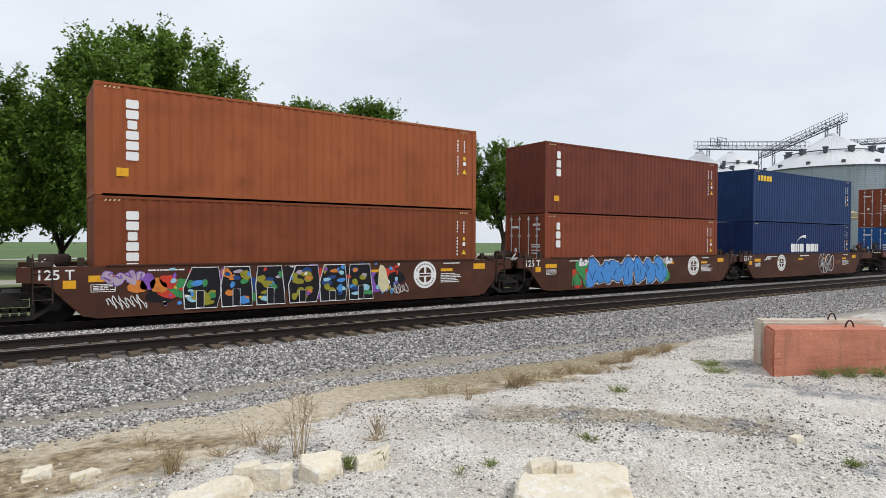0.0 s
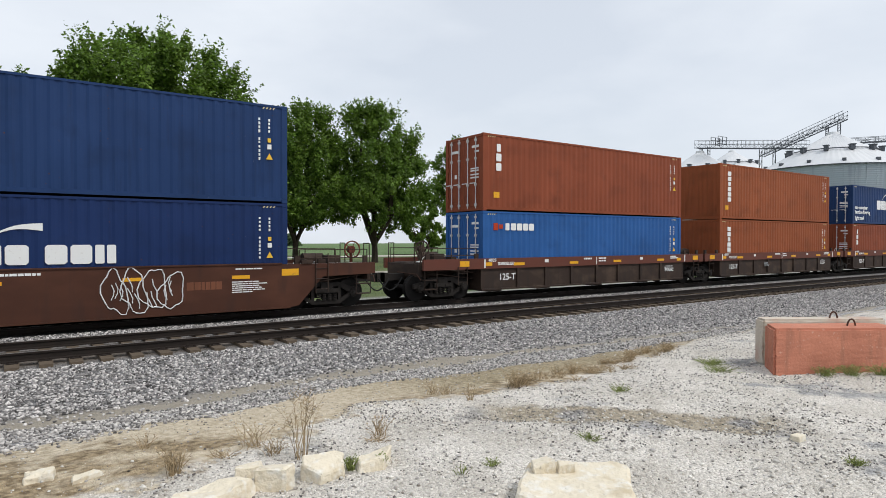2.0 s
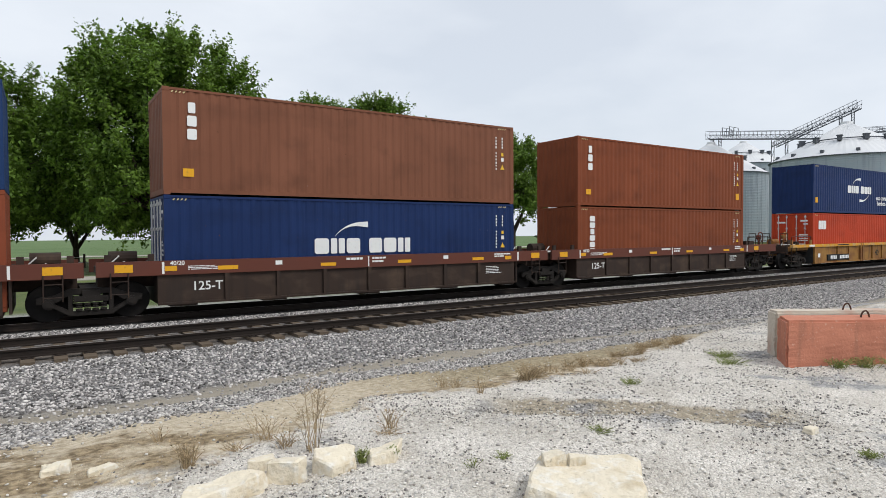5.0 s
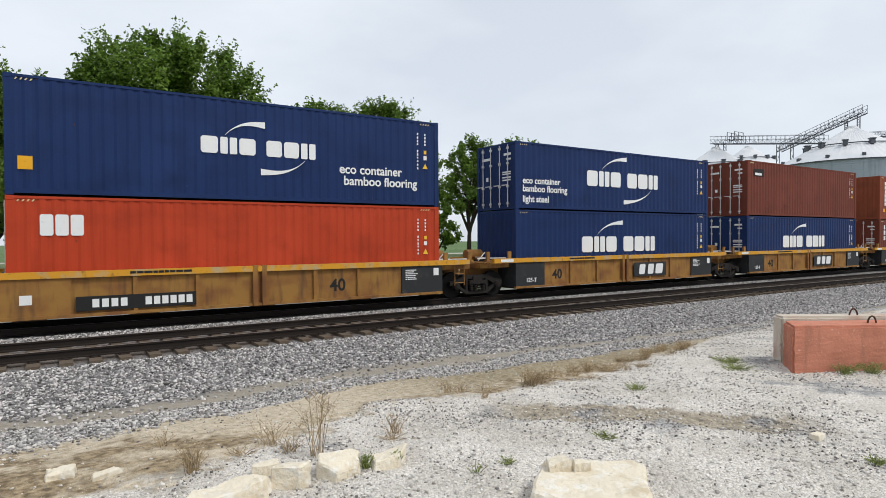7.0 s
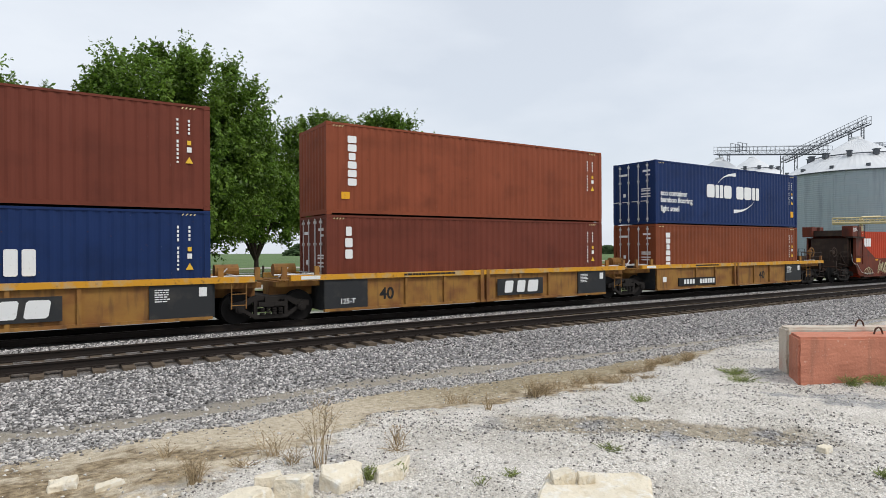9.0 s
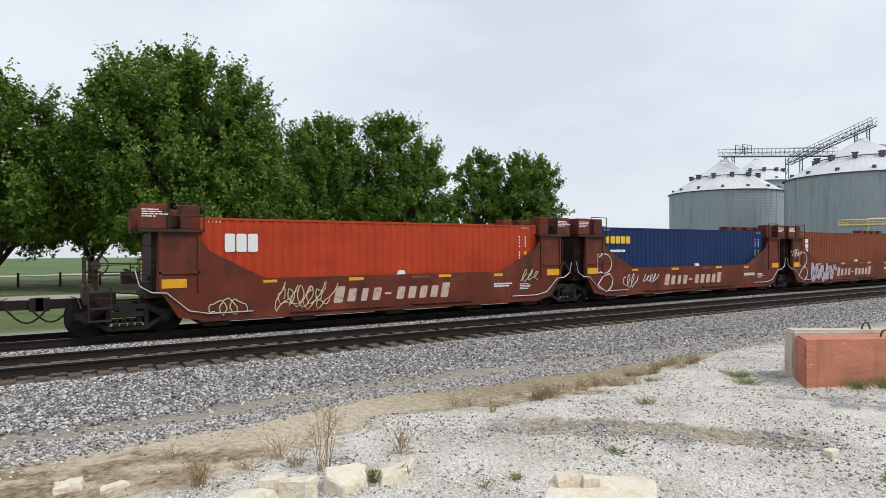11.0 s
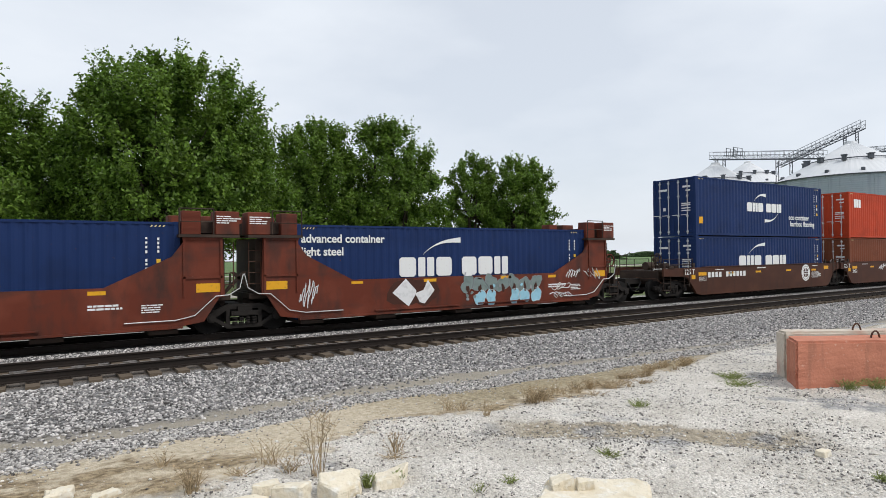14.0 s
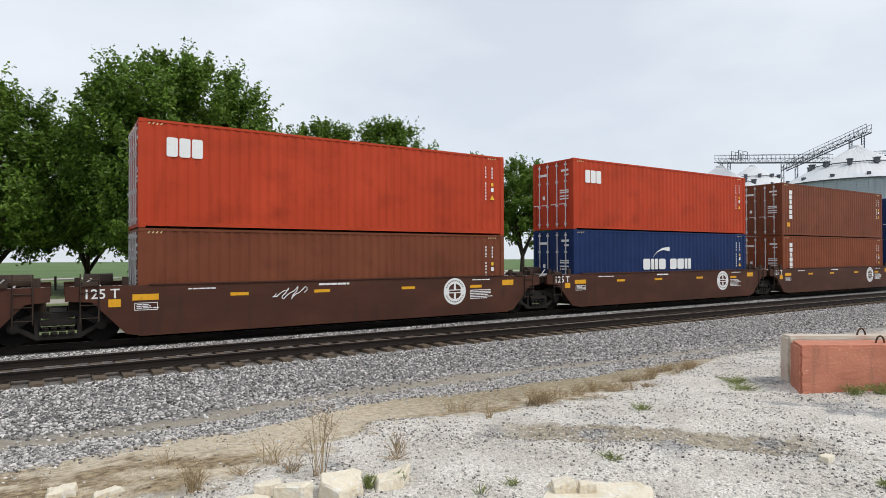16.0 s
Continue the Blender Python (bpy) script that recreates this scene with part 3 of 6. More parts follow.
# ---- loose boulders, blocks and weeds ----
def boulder(label, corners, height, at, seed, bulge=0.05, turn=0.0, uneven=0.1):
    """A broken slab of rock over an outline of (x, y), with worn uneven faces."""
    rnd = random.Random(seed)
    bm = bmesh.new()
    low = [bm.verts.new((x, y, -0.08)) for x, y in corners]
    cx, cy = sum(p[0] for p in corners) / len(corners), sum(p[1] for p in corners) / len(corners)
    top = [bm.verts.new((cx + (x - cx) * rnd.uniform(0.78, 0.97), cy + (y - cy) * rnd.uniform(0.78, 0.97), height * rnd.uniform(1 - uneven, 1 + uneven))) for x, y in corners]
    bm.faces.new(low[::-1]), bm.faces.new(top)
    for i in range(len(low)):
        j = (i + 1) % len(low)
        bm.faces.new((low[i], low[j], top[j], top[i]))
    bmesh.ops.bevel(bm, geom=list(bm.edges), offset=min(0.018, height * 0.1), segments=1, affect="EDGES")
    for _ in range(2):
        bmesh.ops.triangulate(bm, faces=bm.faces)
        bmesh.ops.subdivide_edges(bm, edges=[e for e in bm.edges if e.calc_length() > 0.045], cuts=2, use_grid_fill=False)
    bmesh.ops.triangulate(bm, faces=bm.faces)
    shift = Vector((seed * 3.1, seed, 0))
    for v in bm.verts:
        big = Vector(noise.noise_vector(v.co * 4.5 + shift)) * bulge
        chip = noise.cell_vector(v.co * 11 + shift + big * 20)
        v.co += big + (Vector(chip) - Vector((0.5, 0.5, 0.5))) * bulge * 0.38 + Vector(noise.noise_vector(v.co * 28 + shift)) * bulge * 0.16
    x, y = at
    return tagged(part("boulder", bm, LIMESTONE, at=pose(x, y, ground_level(x, y), 0, 0, turn)), label, "rock", "boulders in the lot")


boulder("large flat-topped cream limestone boulder in the gravel", [(-0.58, 0.05), (-0.42, -0.2), (0.02, -0.45), (0.16, -0.4), (0.52, -0.05), (0.5, 0.1), (0.08, 0.44), (-0.06, 0.42)], 0.20, (2.94, 2.75), 1, 0.02, 0, 0.04)
boulder("white limestone wedge on the large boulder", [(-0.1, -0.04), (0.07, -0.1), (0.1, 0.02), (-0.02, 0.09)], 0.055, (2.86, 3.0), 2, 0.016, 0, 0.4).location.z += 0.19
boulder("small tan limestone chip on the large boulder", [(-0.07, -0.03), (0.06, -0.07), (0.08, 0.01), (-0.02, 0.05)], 0.035, (3.0, 2.92), 10, 0.012, 0, 0.4).location.z += 0.19
boulder("cream limestone boulder among dry weeds", [(-0.2, 0.02), (-0.12, -0.18), (0.12, -0.16), (0.27, 0.05), (0.2, 0.14), (-0.12, 0.14)], 0.105, (1.79, 4.2), 3, 0.028, 8, 0.3)
boulder("cream limestone boulder beside a green weed", [(-0.2, -0.06), (0.02, -0.14), (0.22, 0.02), (0.2, 0.1), (-0.12, 0.12)], 0.10, (2.2, 4.17), 4, 0.026, 12, 0.35)
boulder("upright white limestone slab with a flat broken face", [(-0.16, 0.0), (0.02, -0.14), (0.14, -0.1), (0.1, 0.12), (-0.08, 0.14)], 0.14, (1.42, 4.17), 5, 0.026, 0, 0.4)
boulder("long low cream limestone slab", [(-0.42, -0.16), (0.16, -0.14), (0.28, 0.02), (0.2, 0.12), (-0.3, 0.1)], 0.10, (1.03, 4.12), 6, 0.03, 8, 0.4)
boulder("small pale limestone piece behind the slab", [(-0.14, -0.05), (0.1, -0.08), (0.15, 0.05), (-0.08, 0.08)], 0.08, (1.33, 4.5), 11, 0.018, 10, 0.3)
boulder("white limestone lump on the dirt", [(-0.1, -0.09), (0.1, -0.07), (0.12, 0.07), (-0.08, 0.1)], 0.06, (0.04, 5.42), 7, 0.035)
boulder("flat white limestone piece on the dirt", [(-0.12, -0.07), (0.12, -0.06), (0.1, 0.06), (-0.09, 0.07)], 0.04, (0.33, 5.26), 8, 0.03, 15)
boulder("small white limestone piece in the gravel", [(-0.06, -0.05), (0.06, -0.05), (0.05, 0.05), (-0.05, 0.05)], 0.05, (5.52, 2.56), 9, 0.02)


def barrier_block(label, mat, at, turn, length, depth, height, skew, loop_at):
    """A cast concrete block with a slanting end, chipped edges and a lifting loop of bar."""
    block = thing("concrete_block", label, "concrete block", "blocks edging the lot", pose(at[0], at[1], ground_level(*at) - 0.02, 0, 0, turn))
    bm = bmesh.new()
    low = [bm.verts.new(p) for p in ((0, 0, 0), (length, 0, 0), (length, depth, 0), (skew, depth, 0))]
    high = [bm.verts.new(p) for p in ((0.015, 0.03, height), (length, 0.03, height), (length, depth, height), (skew, depth, height))]
    bm.faces.new(low[::-1]), bm.faces.new(high)
    for i in range(4):
        k = (i + 1) % 4
        bm.faces.new((low[i], low[k], high[k], high[i]))
    bmesh.ops.bevel(bm, geom=list(bm.edges), offset=0.03, segments=2, affect="EDGES")
    bmesh.ops.subdivide_edges(bm, edges=list(bm.edges), cuts=16, use_grid_fill=True)
    for v in bm.verts:
        corner = min(abs(v.co.x), 0.2) + min(abs(v.co.y), 0.2) < 0.12
        rough = 3.0 if corner else 1.0
        v.co += Vector(noise.noise_vector(v.co * 7)) * 0.008 + Vector(noise.noise_vector(v.co * 32)) * 0.0035 * rough
    part("body", bm, mat, block)
    loop = bmesh.new()
    pts = [(loop_at + 0.06 * math.cos(a), depth * 0.5, height - 0.03 + 0.12 * math.sin(a)) for a in (math.pi * i / 10 for i in range(11))]
    pipe(loop, pts, 0.012)
    part("lifting_loop", loop, CAST, block, "rusty bent bar")
    return block


barrier_block("terracotta-washed concrete block on the gravel", TERRACOTTA, (8.06, 4.05), -32, 1.83, 0.553, 0.645, 0.2, 1.25)
barrier_block("pale concrete block with reddish stains behind the red one", PALECRETE, (8.54, 4.44), -32, 1.83, 0.32, 0.665, 0.06, 1.13)


def weed(label, mat, at, height, spread, stalks, seed, twigs=3, name="weed"):
    rnd = random.Random(seed)
    bm = bmesh.new()
    for _ in range(stalks):
        a, lean = rnd.uniform(0, 6.283), rnd.uniform(0.1, 1.0) * spread
        foot = Vector((rnd.gauss(0, spread * 0.18), rnd.gauss(0, spread * 0.18), -0.02))
        tip = foot + Vector((math.cos(a) * lean, math.sin(a) * lean, height * rnd.uniform(0.5, 1.0)))
        bend = foot.lerp(tip, 0.5) + Vector((0, 0, height * 0.12))
        r = rnd.uniform(0.0022, 0.0042)
        tube(bm, foot, bend, r, r * 0.8, 3), tube(bm, bend, tip, r * 0.8, r * 0.3, 3)
        for _ in range(twigs):
            k = rnd.uniform(0.3, 1)
            p = bend.lerp(tip, k)
            b = rnd.uniform(0, 6.283)
            q = p + Vector((math.cos(b), math.sin(b), rnd.uniform(0.3, 1.2))) * height * rnd.uniform(0.06, 0.16)
            tube(bm, p, q, r * 0.6, r * 0.3, 3)
            side = Vector((-math.sin(b), math.cos(b), 0)) * (0.004 if height > 0.4 else 0.009)
            d = (q - p) * (0.15 if height > 0.4 else 0.35)
            bm.faces.new([bm.verts.new(c) for c in (q - side, q + d, q + side, q - d * 0.6)])
    x, y = at
    return tagged(part(name, bm, mat, at=pose(x, y, ground_level(x, y))), label, "weed", "weeds in the lot")


weed("tall dry branching weed behind the boulders", DRYWEED, (1.82, 4.72), 0.6, 0.2, 18, 1, 7)
for i, (x, y, h, s, k) in enumerate(((0.89, 4.9, 0.22, 0.13, 60), (1.66, 4.95, 0.16, 0.16, 30), (1.58, 5.19, 0.22, 0.22, 26), (2.67, 4.92, 0.22, 0.14, 26), (2.55, 4.75, 0.06, 0.2, 40), (3.94, 5.93, 0.17, 0.16, 24),
                                     (4.02, 5.8, 0.15, 0.16, 24), (4.08, 5.4, 0.2, 0.12, 22), (4.92, 5.57, 0.22, 0.22, 90), (5.1, 5.62, 0.17, 0.2, 60), (0.81, 5.75, 0.16, 0.1, 14), (1.3, 5.08, 0.08, 0.16, 40))):
    weed("low dry brown weed in the dirt", DRYWEED, (x, y), h, s, k, 20 + i, 1)
sprout = random.Random(7)
for i in range(34):
    x = 5.3 + 4.4 * i / 34 + sprout.uniform(-0.1, 0.1)
    weed("low dry grass along the dirt strip", DRYWEED, (x, along(LOT_EDGE, x) + sprout.gauss(0.12, 0.12)), sprout.uniform(0.08, 0.19), sprout.uniform(0.1, 0.22), sprout.randint(18, 46), 100 + i, 1)
for i, (x, y, h, s, k) in enumerate(((8.08, 4.93, 0.1, 0.3, 90), (7.72, 4.6, 0.09, 0.3, 80), (8.5, 3.62, 0.14, 0.22, 70), (8.8, 3.42, 0.16, 0.24, 70), (9.1, 3.2, 0.16, 0.2, 60), (5.69, 4.62, 0.09, 0.16, 60), (4.04, 3.61, 0.06, 0.14, 60),
                                     (5.29, 2.03, 0.07, 0.1, 60), (2.02, 4.2, 0.13, 0.07, 50), (2.26, 4.12, 0.13, 0.06, 50), (2.64, 3.6, 0.1, 0.07, 12), (2.95, 3.62, 0.06, 0.1, 40))):
    weed("tuft of green weeds in the gravel", GREENWEED, (x, y), h, s, k, 60 + i, 2)

# ---- trees, silos and distance ----
def tree(label, at, base, top, width, seed, lean=0.0, crown_from=0.22, clumps=80, leaves=330, forks=5, leaf=0.30, name="tree", squash=0.9):
    """A deciduous tree: tapered trunk and limbs, and a crown of leaf sprays with gaps and upright shoots."""
    rnd = random.Random(seed)
    h = top - base
    t = thing(name, label, "tree", "trees beyond the railway", pose(at[0], at[1], base))
    trunk = bmesh.new()
    split = Vector((lean * h * 0.2, 0, h * crown_from * 0.9))
    tube(trunk, (0, 0, -0.3), split * 0.5, h * 0.024, h * 0.019, 10), tube(trunk, split * 0.5, split, h * 0.019, h * 0.016, 10)
    centres = []
    mid = Vector((lean * h * 0.55, 0, h * (crown_from + (1 - crown_from) * 0.5)))
    rx, rz = width / 2, h * (1 - crown_from) / 2
    while len(centres) < clumps:
        p = Vector([rnd.uniform(-1, 1) for _ in range(3)])
        wide = math.sqrt(1 - p.z ** 2) if p.z > 0 else math.sqrt(1 - p.z ** 6)
        flat = math.hypot(p.x, p.y)
        if flat > wide or (flat < 0.35 * wide and abs(p.z) < 0.4 and rnd.random() < 0.5):
            continue
        p.y *= squash
        wob = 1 + 0.07 * noise.noise(p * 2.1 + Vector((seed, 0, 0)))
        centres.append(mid + Vector((p.x * rx, p.y * rx, p.z * rz)) * 0.86 * wob)
    for i in range(forks):
        a = 6.283 * i / forks + rnd.uniform(-0.4, 0.4)
        joint = split + Vector((math.cos(a) * rx * 0.32, math.sin(a) * rx * 0.32, rz * rnd.uniform(0.35, 0.7)))
        tube(trunk, split * rnd.uniform(0.7, 1), joint, h * 0.013, h * 0.009, 7)
        for c in rnd.sample(centres, max(3, clumps // forks // 2)):
            if (c - joint).length < rx * 1.2:
                knee = joint.lerp(c, 0.5) + Vector((0, 0, h * 0.02))
                tube(trunk, joint, knee, h * 0.006, h * 0.004, 5), tube(trunk, knee, c, h * 0.004, h * 0.0015, 5)
    part("trunk", trunk, BARK, t, "dark furrowed trunk and limbs")
    # every clump is a brush of shoots that sweep outward and up, with leaves along each
    rng = np.random.default_rng(seed)
    n = clumps * leaves
    hub = np.array([tuple(p) for p in centres])
    out = hub - np.array([mid.x, 0, mid.z - rz * 0.55])
    out /= np.linalg.norm(out, axis=1)[:, None]
    radius = rng.uniform(0.075, 0.135, clumps) * (width + h) / 2
    per = 13
    way = np.repeat(out, per, 0) * 0.75 + rng.normal(0, 0.5, (clumps * per, 3)) + np.array([0, 0, 0.65])
    way /= np.linalg.norm(way, axis=1)[:, None]
    reach = np.repeat(radius, per) * rng.uniform(0.6, 1.35, clumps * per)
    shoot = np.repeat(np.arange(clumps), leaves) * per + rng.integers(0, per, n)
    far = rng.random(n) ** 0.75
    pos = hub[shoot // per] + way[shoot] * (far * reach[shoot])[:, None]
    pos += rng.normal(0, 1, (n, 3)) * (reach[shoot] * 0.17 * (1.1 - far) + 0.04)[:, None]
    pos[:, 2] += 0.12 * reach[shoot] * far ** 2
    size = leaf * rng.uniform(0.55, 1.25, n)
    face = rng.normal(0, 0.6, (n, 3)) + np.array([0, 0, 0.22]) + 0.6 * out[shoot // per]
    u = np.cross(face, rng.normal(0, 1, (n, 3)))
    u /= np.linalg.norm(u, axis=1)[:, None]
    w = np.cross(face, u)
    w /= np.linalg.norm(w, axis=1)[:, None]
    quad = np.stack([pos - u * size[:, None], pos + w * (0.5 * size)[:, None], pos + u * size[:, None], pos - w * (0.5 * size)[:, None]], 1)
    me = bpy.data.meshes.new("crown")
    me.vertices.add(n * 4)
    me.vertices.foreach_set("co", quad.reshape(-1))
    me.loops.add(n * 4)
    me.loops.foreach_set("vertex_index", np.arange(n * 4))
    me.polygons.add(n)
    me.polygons.foreach_set("loop_start", np.arange(0, n * 4, 4))
    me.update(calc_edges=True)
    me.materials.append(LEAF)
    part("crown", me, LEAF, t, "broken leafy green crown")
    return t


def polar(azimuth, distance):
    return distance * math.sin(radians(azimuth)), distance * math.cos(radians(azimuth))


tree("tall leafy maple with a broad crown beyond the tracks", polar(9.3, 55), -0.8, 18.9, 17.2, 11, -0.03, 0.10, 380, 420, 6, 0.18)
tree("leafy maple at the end of the row", polar(-4.4, 60), -0.8, 16.6, 16.0, 12, 0.0, 0.10, 250, 360, 5, 0.19)
tree("leafy maple with a dark trunk on the grass", polar(20.7, 74), -0.9, 18.6, 13.0, 13, 0.0, 0.17, 180, 330, 5, 0.205)
tree("leafy maple with several stems on the grass", polar(28.0, 76), -0.9, 18.6, 14.4, 14, 0.0, 0.16, 200, 330, 7, 0.205)
tree("smaller maple with a leaning bare-footed trunk", polar(35.6, 98), -1.0, 18.2, 10.4, 15, 0.05, 0.26, 110, 310, 5, 0.22)
tree("round-headed maple at the far end of the row", polar(40.2, 100), -1.0, 18.0, 13.0, 16, 0.05, 0.22, 140, 330, 5, 0.22)
tree("young maple between two larger trees", polar(15.6, 66), -0.8, 13.0, 10.0, 17, 0.0, 0.16, 95, 300, 5, 0.2)
tree("low leafy maple behind the row", polar(32.6, 90), -0.9, 8.0, 8.0, 18, 0.0, 0.18, 40, 250, 5, 0.25)
tree("leafy maple in the shade of its neighbours", polar(2.2, 70), -0.8, 14.5, 12.0, 19, 0.0, 0.14, 125, 310, 5, 0.21)


def far_wood(azimuth, distance, width, height, seed, name="distant_tree"):
    rng = np.random.default_rng(seed)
    x, y = polar(azimuth, distance)
    base = float(np.interp(y, PROFILE_Y, PROFILE_Z)) - 0.5
    n = int(500 * max(1, width / height))
    across = rng.normal(0, 0.24, n).clip(-0.5, 0.5)
    lump = np.array([noise.noise((a * 6, seed, 0)) for a in across])
    hgt = height * (0.75 + 0.35 * lump) * np.sqrt(np.clip(1 - (across * 1.9) ** 2, 0.05, 1))
    a = radians(azimuth)
    spots = np.stack([x + across * width * math.cos(a), y - across * width * math.sin(a) + rng.normal(0, width * 0.1, n), base + rng.random(n) ** 0.7 * hgt, rng.uniform(0.12, 0.26, n) * height], -1)
    ob = scatter_stones(name, "distant dark green trees on the horizon", FARLEAF, spots, seed)
    ob["category"] = "distant trees"


far_wood(47.6, 420, 26, 8, 31)
far_wood(44.2, 700, 40, 9, 32)
far_wood(19.6, 500, 26, 13, 33)
far_wood(52.0, 900, 60, 10, 34)


def silo(label, azimuth, distance, radius, eave, apex, seed):
    """A grain bin: corrugated wall with stiffeners, ribbed cone roof, rings, vents and a cap."""
    x, y = polar(azimuth, distance)
    s = thing("grain_silo", label, "grain silo", "grain silos", pose(x, y, -2.5))
    e, a = eave + 2.5, apex + 2.5
    n, bm = 96, bmesh.new()
    rows = int(e / 0.45)
    prev = None
    for j in range(rows * 2 + 1):
        z = e * j / (rows * 2)
        r = radius + (0.025 if j % 2 else 0.0)
        cur = [bm.verts.new((r * math.cos(6.28319 * i / n), r * math.sin(6.28319 * i / n), z)) for i in range(n)]
        if prev:
            for i in range(n):
                bm.faces.new((prev[i], prev[(i + 1) % n], cur[(i + 1) % n], cur[i]))
        prev = cur
    part("wall", bm, SILO_WALL, s, "corrugated galvanised steel wall")
    stiff = shared(("stiffener", e), lambda: tubes(((radius + 0.09, 0, 0), (radius + 0.09, 0, e), 0.03, 0.03, 4)), SILO_WALL)
    for i in range(48):
        part("stiffener", stiff, SILO_WALL, s, at=pose(0, 0, 0, 0, 0, 360 * i / 48))
    roof = bmesh.new()
    m = 144
    rim = []
    for i in range(m):
        b = 6.28319 * i / m
        k = 0.05 if i % 2 else 0.0
        rim.append([roof.verts.new((r * math.cos(b), r * math.sin(b), z + k)) for r, z in ((radius + 0.35, e - 0.2), (radius * 0.5, (e + a) / 2 - 0.1), (1.3, a - 0.6))])
    for i in range(m):
        p, q = rim[i], rim[(i + 1) % m]
        roof.faces.new((p[0], q[0], q[1], p[1])), roof.faces.new((p[1], q[1], q[2], p[2]))
    part("roof", roof, SILO_ROOF, s, "pale ribbed cone roof")
    def hoop(r, z, k, thick):
        return pipe(bmesh.new(), [(r * math.cos(6.28319 * i / k), r * math.sin(6.28319 * i / k), z) for i in range(k + 1)], thick)
    part("eave_ring", hoop(radius + 0.4, e - 0.25, 48, 0.12), CATWALK, s)
    part("walk_ring", hoop(radius * 0.58, e + (a - e) * 0.42 + 0.35, 40, 0.13), CATWALK, s)
    part("cap", tubes(((0, 0, a - 1.0), (0, 0, a), 1.5, 1.2, 16)), SILO_ROOF, s)
    vent = shared("roof_vent", lambda: boxes((-0.55, 0.55, -0.45, 0.45, -0.3, 0.75), (-0.7, 0.7, -0.6, 0.6, 0.75, 0.95)), CATWALK)
    for i in range(12):
        b = 6.28319 * (i + 0.5) / 12
        r = radius * 0.6
        part("roof_vent", vent, CATWALK, s, at=pose(r * math.cos(b), r * math.sin(b), e + (a - e) * 0.42 + 0.1, 0, 0, math.degrees(b)))
    small = shared("roof_hatch", lambda: boxes((-0.35, 0.35, -0.35, 0.35, -0.2, 0.6)), CATWALK)
    for i in range(14):
        b = 6.28319 * (i + 0.2) / 14
        r = radius * 0.93
        part("roof_hatch", small, CATWALK, s, at=pose(r * math.cos(b), r * math.sin(b), e + (a - e) * 0.06, 0, 0, math.degrees(b)))
    return s


silo("large corrugated steel grain silo with a pale cone roof", 57.5, 206, 16.0, 19.6, 29.9, 1)
silo("grain silo under the inclined conveyor", 67.3, 172, 15.9, 18.9, 27.9, 2)
silo("grain silo behind the others, only its roof showing", 60.0, 262, 15.0, 27.5, 37.0, 3)


def truss(bm, p, q, tall, wide, bays):
    """A catwalk girder: chords, posts and diagonals on two sides."""
    p, q = Vector(p), Vector(q)
    side = (q - p).cross(Vector((0, 0, 1))).normalized() * wide / 2
    up = Vector((0, 0, tall))
    for k in (-1, 1):
        o = side * k
        for lift, r in ((0, 0.13), (0.55, 0.045), (1.0, 0.055)):
            tube(bm, p + o + up * lift, q + o + up * lift, r, r, 4)
        for i in range(bays + 1):
            a = p.lerp(q, i / bays) + o
            tube(bm, a, a + up, 0.04, 0.04, 4)
            if i < bays:
                b = p.lerp(q, (i + 1) / bays) + o
                tube(bm, *((a, b + up * 0.55) if i % 2 else (a + up * 0.55, b)), 0.05, 0.05, 4)
    for i in range(bays + 1):
        a = p.lerp(q, i / bays)
        tube(bm, a - side, a + side, 0.05, 0.05, 4)


def sight(azimuth, elevation, distance):
    x, y = polar(azimuth, distance)
    return Vector((x, y, EYE[2] + distance * math.tan(radians(elevation))))


conveyor = thing("grain_conveyor", "grey steel truss conveyor over the silo roofs", "conveyor")
bm = bmesh.new()
truss(bm, sight(57.2, 7.95, 206), sight(65.6, 7.35, 190), 2.3, 2.0, 26)
part("level_gallery", bm, CATWALK, conveyor)
bm = bmesh.new()
truss(bm, sight(62.3, 6.95, 185), sight(68.1, 9.45, 172), 1.9, 1.8, 22)
part("inclined_gallery", bm, CATWALK, conveyor)
p = sight(59.0, 8.4, 202)
part("drive_frame", boxes(*[(p.x + a, p.x + b, p.y + e, p.y + e + 0.15, p.z + c, p.z + d) for e in (-1.2, 1.05) for a, b, c, d in ((-2.4, -2.25, -1.2, 1.4), (2.25, 2.4, -1.2, 1.4), (-0.07, 0.07, -1.2, 1.4), (-2.4, 2.4, 1.3, 1.4), (-2.4, 2.4, 0.3, 0.4), (-2.4, 2.4, -0.9, -0.75))]), CATWALK, conveyor)
for azimuth, low, high, distance in ((62.2, 3.0, 7.5, 190), (63.2, 3.0, 7.5, 190), (66.9, 8.1, 9.0, 172), (67.7, 8.1, 9.3, 172), (57.6, 7.3, 8.0, 206), (58.2, 7.3, 8.0, 206)):
    bm = bmesh.new()
    a, b = sight(azimuth, low, distance), sight(azimuth, high, distance)
    for dx in (-0.7, 0.7):
        tube(bm, a + Vector((dx, 0, 0)), b + Vector((dx, 0, 0)), 0.12, 0.12, 4)
    for i in range(6):
        tube(bm, a.lerp(b, i / 6) + Vector((-0.7, 0, 0)), a.lerp(b, (i + 1) / 6) + Vector((0.7, 0, 0)), 0.07, 0.07, 4)
    part("support_leg", bm, CATWALK, conveyor)
bm = bmesh.new()
truss(bm, sight(68.2, 7.55, 176), sight(78, 7.3, 190), 1.2, 1.6, 16)
part("far_gallery", bm, CATWALK, conveyor)

